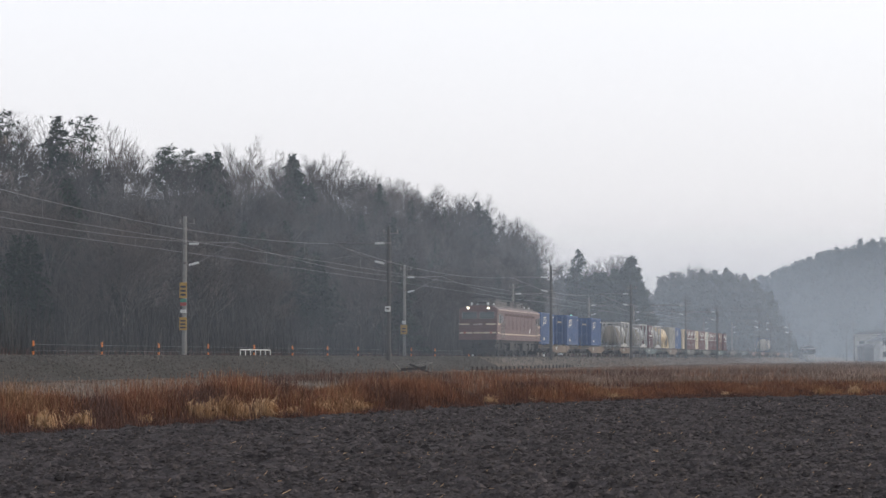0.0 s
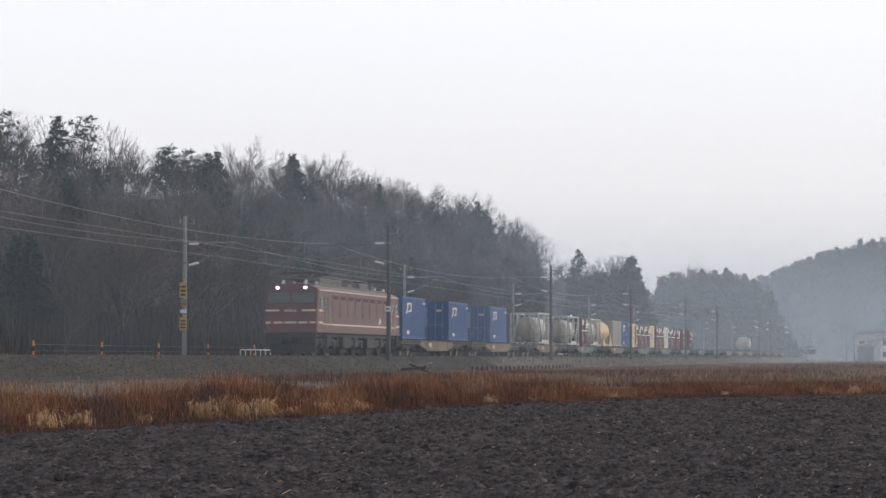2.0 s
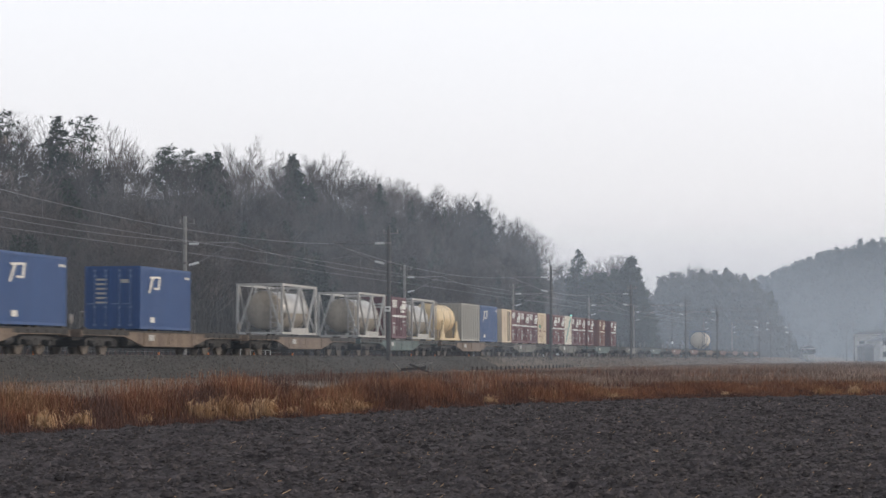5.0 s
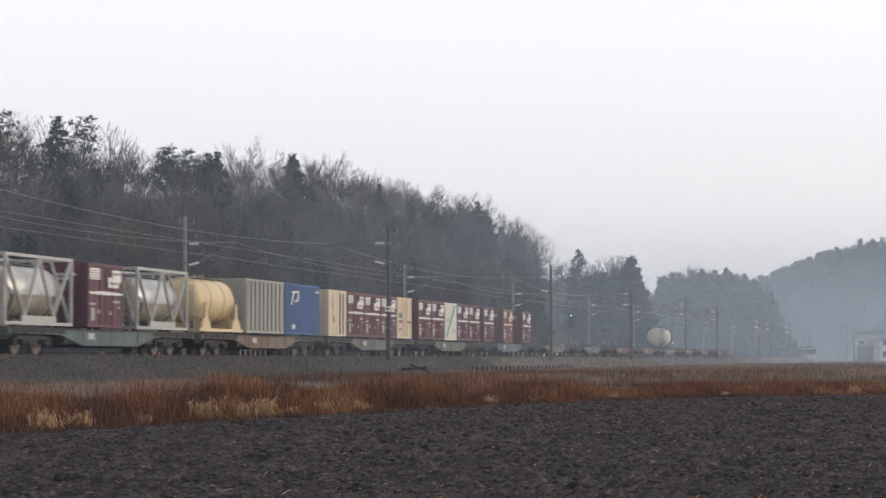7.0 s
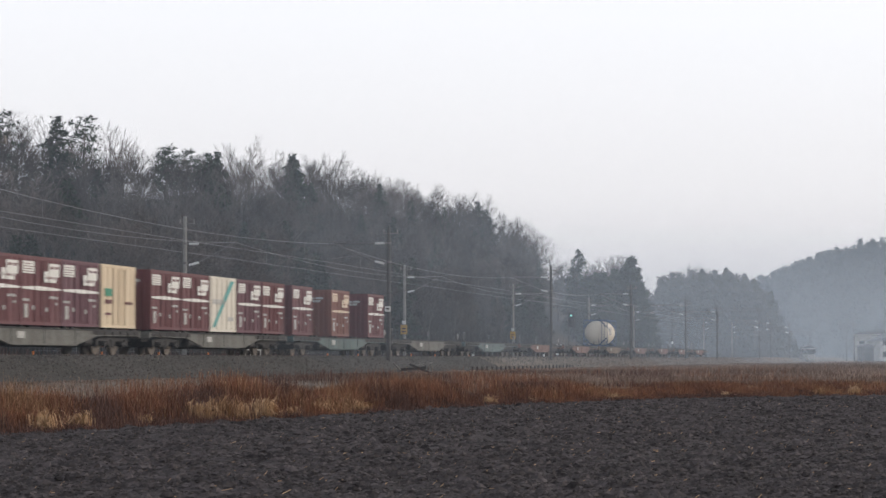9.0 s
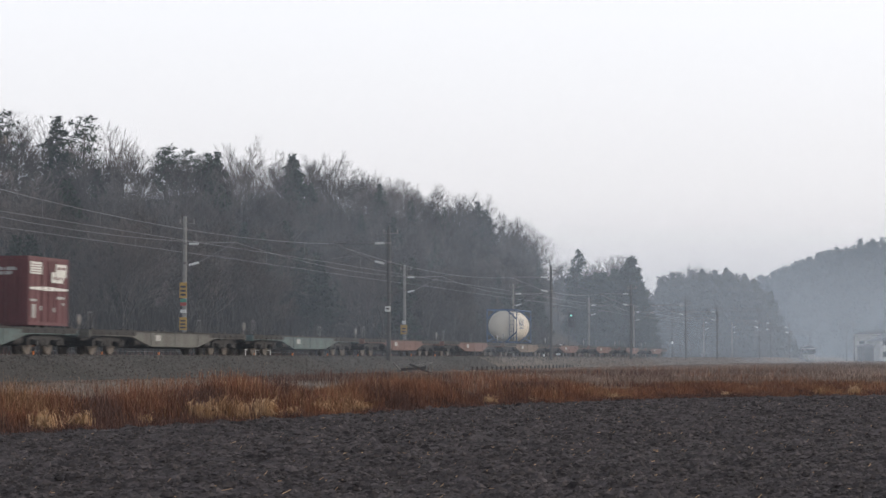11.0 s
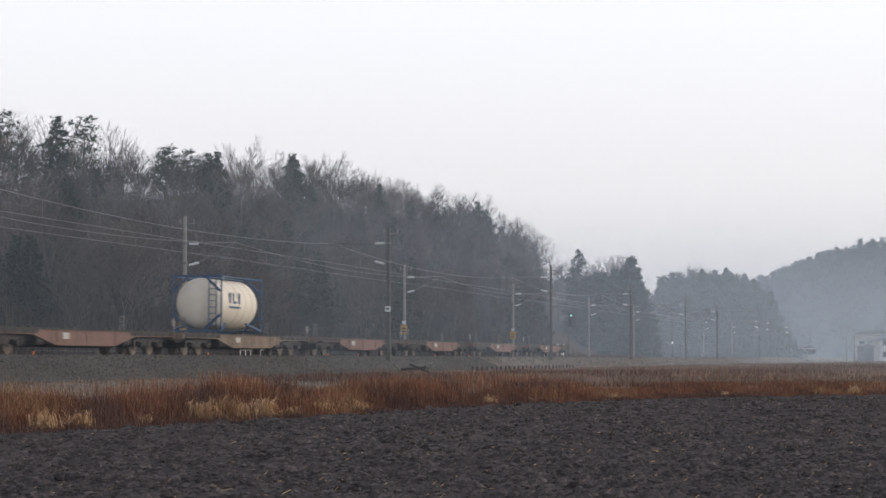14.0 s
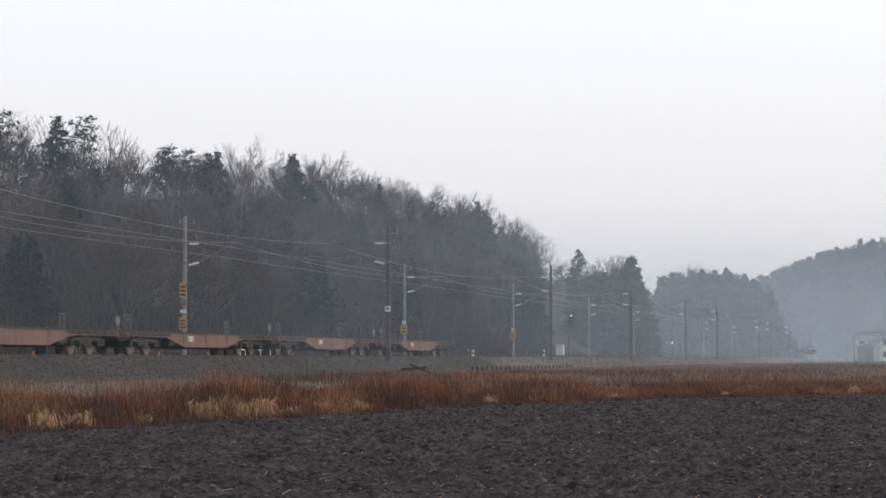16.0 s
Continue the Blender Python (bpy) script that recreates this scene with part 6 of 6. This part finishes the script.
# ---- dead grass ----
def plant_grass():
    """The belt of dead grass along the field: russet, maroon and tan by patches, matted at its foot, ragged at its top."""
    rnd = random.Random(21)
    belt = {"russet": [], "maroon": [], "tan": []}
    n = 0
    while n < 15000:
        y0 = rnd.uniform(38, 104)
        x = rnd.uniform(-0.225 * y0 - 1, 0.215 * y0 + 2)
        over = -0.3 + 10.5 * rnd.random() ** 1.15
        e = edge_y(x)
        y = e + over + 0.8 * noise.noise(Vector((x * 0.5, e * 0.3, 2)))
        if abs(x / y) > 0.225:
            continue
        patch = noise.noise(Vector((x * 0.42, y * 0.16, 5.0)))
        k = 0.55 + 0.55 * patch + 0.16 * noise.noise(Vector((x * 1.9, y * 0.7, 1.0)))
        k *= (1.0 - 0.6 * smooth01(-1, 9, x)) * (0.45 + 0.75 * smooth01(0, 2.2, over)) * (1 - 0.55 * smooth01(6.0, 10.0, over))
        if over > 5.5 and patch < -0.25:
            continue
        hue = noise.noise(Vector((x * 0.55 + 40, y * 0.2, 8.0))) + rnd.gauss(0, 0.22) - 0.25 * smooth01(1.8, 0.0, over)
        belt["maroon" if hue < -0.16 else "tan" if hue > 0.42 else "russet"].append((x, y, ground_z(x, y), min(max(k, 0.22), 0.74) * rnd.uniform(0.75, 1.2)))
        n += 1
    for i in range(2600):      # stray tufts thinning out over the flat beyond the belt
        y0 = rnd.uniform(60, 110)
        x = rnd.uniform(-0.1, 0.215) * y0
        y = edge_y(x) + 7 + abs(rnd.gauss(0, 14))
        patch = noise.noise(Vector((x * 0.2, y * 0.09, 3.0)))
        if patch > -0.12 and trk_inv(x, y)[1] > 7:
            belt["russet" if patch > 0.15 else "maroon"].append((x, y, ground_z(x, y), rnd.uniform(0.25, 0.62)))
    tufts("russet_grass", belt["russet"], 9, 1.0, 0.012, 0.42, RUSTGRASS, "russet dead grass standing along the field edge", "grass", rnd, clump=0.2)
    tufts("maroon_grass", belt["maroon"], 9, 0.85, 0.013, 0.45, MAUVEGRASS, "withered dark maroon grass among the russet belt", "grass", rnd, clump=0.22)
    tufts("tan_grass", belt["tan"], 8, 1.05, 0.012, 0.45, TANGRASS, "tan dead grass in patches along the field edge", "grass", rnd, clump=0.2)
    pale = [(x, y + 0.6, z, k * 1.1) for x, y, z, k in rnd.sample(belt["russet"] + belt["tan"], 2400)]
    tufts("pale_stalks", pale, 2, 1.0, 0.010, 0.28, PALEGRASS, "bleached stalks scattered through the russet grass", "grass", rnd, clump=0.25)
    low = []
    while len(low) < 2600:
        y0 = rnd.uniform(38, 104)
        x = rnd.uniform(-0.225 * y0 - 1, 0.215 * y0 + 2)
        y = edge_y(x) + rnd.uniform(-0.5, 1.4) + 0.6 * noise.noise(Vector((x * 0.7, 9, 2)))
        if abs(x / y) < 0.225 and noise.noise(Vector((x * 0.8, y * 0.3, 6))) > -0.25:
            low.append((x, y, max(0.03, ground_z(x, y)), rnd.uniform(0.4, 1.1)))
    tufts("matted_grass", low, 8, 0.26, 0.014, 0.9, MAUVEGRASS, "low matted grass creeping onto the ploughed earth", "grass", rnd, clump=0.2)
    dull, sedge = [], []
    while len(dull) + len(sedge) < 17000:
        y = rnd.uniform(48, 300) if rnd.random() < 0.85 else rnd.uniform(300, 520)
        x = rnd.uniform(-0.22, 0.22) * y
        s, la = trk_inv(x, y)
        if la < 4.9 or y < edge_y(x) + 7 or (la < 22 and s < 140 and rnd.random() < 0.2):
            continue
        k = (0.7 + 0.6 * noise.noise(Vector((x * 0.12, y * 0.05, 9)))) * (0.35 + 0.65 * smooth01(7, 22, la))
        (sedge if noise.noise(Vector((x * 0.10, y * 0.035, 14))) + rnd.gauss(0, 0.12) > 0.05 else dull).append((x, y, ground_z(x, y), k))
    tufts("short_dead_grass", dull, 6, 0.42, 0.024, 0.5, DULLGRASS, "low dull dead grass on the flat below the railway", "grass", rnd, clump=0.45)
    tufts("dark_sedge", sedge, 6, 0.40, 0.024, 0.6, SEDGE, "dark withered sedge in patches on the flat", "grass", rnd, clump=0.5)
    bank = []
    for i in range(5000):
        s, la = 60 + 380 * rnd.random() ** 0.9, 2.9 + abs(rnd.gauss(0, 1.2))
        p = trk(s, la)
        if noise.noise(Vector((s * 0.12, la, 4))) > 0.45 - 0.9 * smooth01(150, 220, s):
            bank.append((p.x, p.y, ground_z(p.x, p.y), rnd.uniform(0.3, 1)))
    tufts("bank_weeds", bank, 5, 0.16, 0.016, 0.7, DULLGRASS, "sparse dry weeds on the gravel bank", "grass", rnd, clump=0.2)


plant_grass()


def grass_clump(x, size, seed):
    """One arching clump of bleached grass at the field's edge, its blades falling over to one side."""
    rnd = random.Random(seed)
    lean = rnd.uniform(-0.9, 0.9) + (math.pi if rnd.random() < 0.4 else 0.0)
    y = edge_y(x) + 0.7
    z = ground_z(x, y)
    vs, fs = [], []
    for i in range(180):
        a = rnd.gauss(lean, 0.9)
        h = 0.9 * size * rnd.uniform(0.35, 1.15)
        l = size * abs(rnd.gauss(0.32, 0.30))
        px, py = rnd.gauss(0, 0.20 * size), rnd.gauss(0, 0.14 * size)
        dx, dy = math.cos(a), math.sin(a)
        wx, wy = -dy * 0.008, dx * 0.008
        droop = rnd.uniform(0.15, 1.0)
        b = len(vs)
        for f, zz in ((0, -0.05), (0.25, 0.62 * h), (0.62, (0.55 + 0.35 * droop) * h), (1.0, droop * h)):
            vs.append((px + dx * l * f - wx, py + dy * l * f - wy, zz))
            vs.append((px + dx * l * f + wx, py + dy * l * f + wy, zz))
        for k in range(3):
            fs.append((b + 2 * k, b + 2 * k + 1, b + 2 * k + 3, b + 2 * k + 2))
    o = new("grass_clump", raw_mesh("grass_clump", vs, fs, PALEGRASS if rnd.random() < 0.7 else TANGRASS))
    o.matrix_basis = pose(x, y, z)
    return tagged(o, "arching clump of bleached dead grass at the field edge", "grass clump", "bleached grass clumps")


for k, (x, size) in enumerate(((-8.35, 0.62), (-7.75, 0.55), (-6.75, 0.35), (-5.75, 0.72), (-5.35, 0.85), (-5.0, 0.62), (-4.55, 0.72), (-3.95, 0.38), (-3.3, 0.58), (-2.95, 0.5), (-2.35, 0.5), (-2.1, 0.42),
                               (1.5, 0.42), (3.0, 0.3), (6.2, 0.35), (15.2, 0.5), (16.8, 0.55), (11.0, 0.35))):
    grass_clump(x, size, 100 + k)


def field_straw():
    """Bits of straw and pale stubble left on the ploughed earth, thicker along a few old furrows."""
    rnd = random.Random(55)
    vs, fs = [], []
    for i in range(1500):
        y = rnd.uniform(20, 85)
        x = rnd.uniform(-0.22, 0.22) * y
        if i % 4 == 0:
            x = rnd.uniform(-2, 16)
            y = rnd.choice((34.0, 41.5, 52.0, 63.0)) + 0.28 * x + rnd.gauss(0, 0.25)
        if y > edge_y(x) - 0.5:
            continue
        a, l = rnd.uniform(-0.5, 0.5), rnd.uniform(0.015, 0.06)
        if rnd.random() < 0.04:
            l *= 2.6
        z = field_height(x, y) + 0.012
        dx, dy, dz = math.cos(a) * l, math.sin(a) * l, rnd.uniform(-0.01, 0.05)
        b = len(vs)
        w = rnd.uniform(0.004, 0.011)
        vs += [(x, y, z), (x + dx, y + dy, z + dz), (x + dx, y + dy + w, z + dz + w), (x, y + w, z + w)]
        fs.append((b, b + 1, b + 2, b + 3))
    tagged(new("straw_litter", raw_mesh("straw_litter", vs, fs, PALEGRASS)), "scattered straw on the ploughed earth", "straw", kind="stuff")


field_straw()


def field_clods():
    """Lumps of turned earth, lying in loose rows."""
    rnd = random.Random(66)
    vs, fs = [], []
    n = 0
    while n < 85000:
        y = 21 + 64 * rnd.random() ** 1.5
        x = rnd.uniform(-0.215, 0.215) * y
        if y > edge_y(x) - 0.2:
            continue
        if noise.noise(Vector((x * 0.6, y * 0.22, 1.3))) + 0.6 * math.sin((x * 0.30 + y * 0.95) * 6.0) < rnd.uniform(-1.0, 0.6):
            continue
        n += 1
        r = rnd.uniform(0.008, 0.022) * (1 + y / 60) * (1 + (rnd.random() < 0.08) * 0.9)
        b = len(vs)
        z = field_height(x, y) - 0.3 * r
        for d in ((1.7, 0, 0.1), (-1.7, 0, 0.1), (0, 1.2, 0), (0, -1.2, 0), (0.4, 0, 0.95), (-0.6, 0.3, 0.8)):
            vs.append((x + r * (d[0] + rnd.uniform(-.6, .6)), y + r * (d[1] + rnd.uniform(-.5, .5)), z + r * (d[2] + rnd.uniform(-.25, .45))))
        fs += [(b + 4, b, b + 2), (b + 4, b + 2, b + 5), (b + 5, b + 2, b + 1), (b + 5, b + 1, b + 3), (b + 4, b + 5, b + 3), (b + 4, b + 3, b)]
    tagged(new("earth_clods", raw_mesh("earth_clods", vs, fs, CLOD)), "dark lumps of turned earth on the field", "clods", kind="stuff")


field_clods()


# ---- ground mist ----
def mist_material(name, density, top, lift):
    """Thin water mist: mostly clear, the rest scatters the daylight; it thins out upwards."""
    m = bpy.data.materials.new(name)
    m.use_nodes = True
    n, l = m.node_tree.nodes, m.node_tree.links
    n.clear()
    o = n.new("ShaderNodeOutputMaterial")
    mix = n.new("ShaderNodeMixShader")
    tr, df = n.new("ShaderNodeBsdfTransparent"), n.new("ShaderNodeBsdfDiffuse")
    df.inputs["Color"].default_value = (0.82, 0.89, 0.955, 1)
    tc, sp = n.new("ShaderNodeTexCoord"), n.new("ShaderNodeSeparateXYZ")
    l.new(tc.outputs["Object"], sp.inputs[0])
    mr = n.new("ShaderNodeMapRange")
    mr.interpolation_type = "SMOOTHSTEP"
    mr.inputs["From Min"].default_value, mr.inputs["From Max"].default_value = 0.25 * top, top
    mr.inputs["To Min"].default_value, mr.inputs["To Max"].default_value = density, 0.0
    l.new(sp.outputs["Z"], mr.inputs["Value"])
    rise = n.new("ShaderNodeMapRange")
    rise.inputs["From Min"].default_value, rise.inputs["From Max"].default_value = lift, lift + 1.5
    l.new(sp.outputs["Z"], rise.inputs["Value"])
    both = n.new("ShaderNodeMath")
    both.operation = "MULTIPLY"
    l.new(mr.outputs[0], both.inputs[0])
    l.new(rise.outputs[0], both.inputs[1])
    nz = n.new("ShaderNodeTexNoise")
    nz.inputs["Scale"].default_value, nz.inputs["Detail"].default_value = 0.03, 3.0
    l.new(tc.outputs["Object"], nz.inputs["Vector"])
    mu = n.new("ShaderNodeMath")
    mu.operation = "MULTIPLY"
    l.new(both.outputs[0], mu.inputs[0])
    n2 = n.new("ShaderNodeMapRange")
    n2.inputs["From Min"].default_value, n2.inputs["From Max"].default_value = 0.25, 0.75
    n2.inputs["To Min"].default_value, n2.inputs["To Max"].default_value = 0.9, 1.1
    l.new(nz.outputs["Fac"], n2.inputs["Value"])
    l.new(n2.outputs[0], mu.inputs[1])
    l.new(mu.outputs[0], mix.inputs[0])
    l.new(tr.outputs[0], mix.inputs[1])
    l.new(df.outputs[0], mix.inputs[2])
    l.new(mix.outputs[0], o.inputs[0])
    return m


def mist_bank(y, density, top, lift=0.0):
    """A shallow sheet of hanging mist across the valley, slightly bowed."""
    half = 0.34 * y + 30
    vs, fs = [], []
    for i in range(25):
        u = -1 + i / 12
        x = u * half
        yy = y + 0.03 * y * u * u
        vs += [(x, yy, lift), (x, yy + 0.7 * (top - lift), top)]
    for i in range(24):
        fs.append((2 * i, 2 * i + 2, 2 * i + 3, 2 * i + 1))
    tagged(new("mist_bank", raw_mesh("mist_bank", vs, fs, mist_material("mist", density, top, lift))), "thin morning mist hanging across the valley", "mist", kind="stuff")


for y, dens, top, lift in ((64, 0.036, 26, 0.7), (105, 0.06, 28, 0.5), (150, 0.065, 30, 0.0), (225, 0.08, 32, -0.6), (330, 0.14, 34, -0.6), (450, 0.20, 38, -0.6), (690, 0.24, 60, -0.6)):
    mist_bank(y, dens, top, lift)


def motions():
    """The whole train runs along the near track at one steady speed, and its wheels roll."""
    for ob, off, z in MOVERS:
        rows = []
        for t in (0.0, 8.0, 16.0):
            p = trk(SPEED * (FRONT_T - t) + off, 0.0, RAIL_Z + z)
            rows.append((t, pose(p.x, p.y, p.z, 0, 0, TRACK_RZ)))
        walk(ob, rows)
    for ws, x, r in WHEELSETS:
        rows = []
        for i in range(641):
            t = i * 0.025
            rows.append((t, pose(x, 0, r, 0, -math.degrees(SPEED * t / r) % 360.0, 0)))
        walk(ws, rows)


motions()
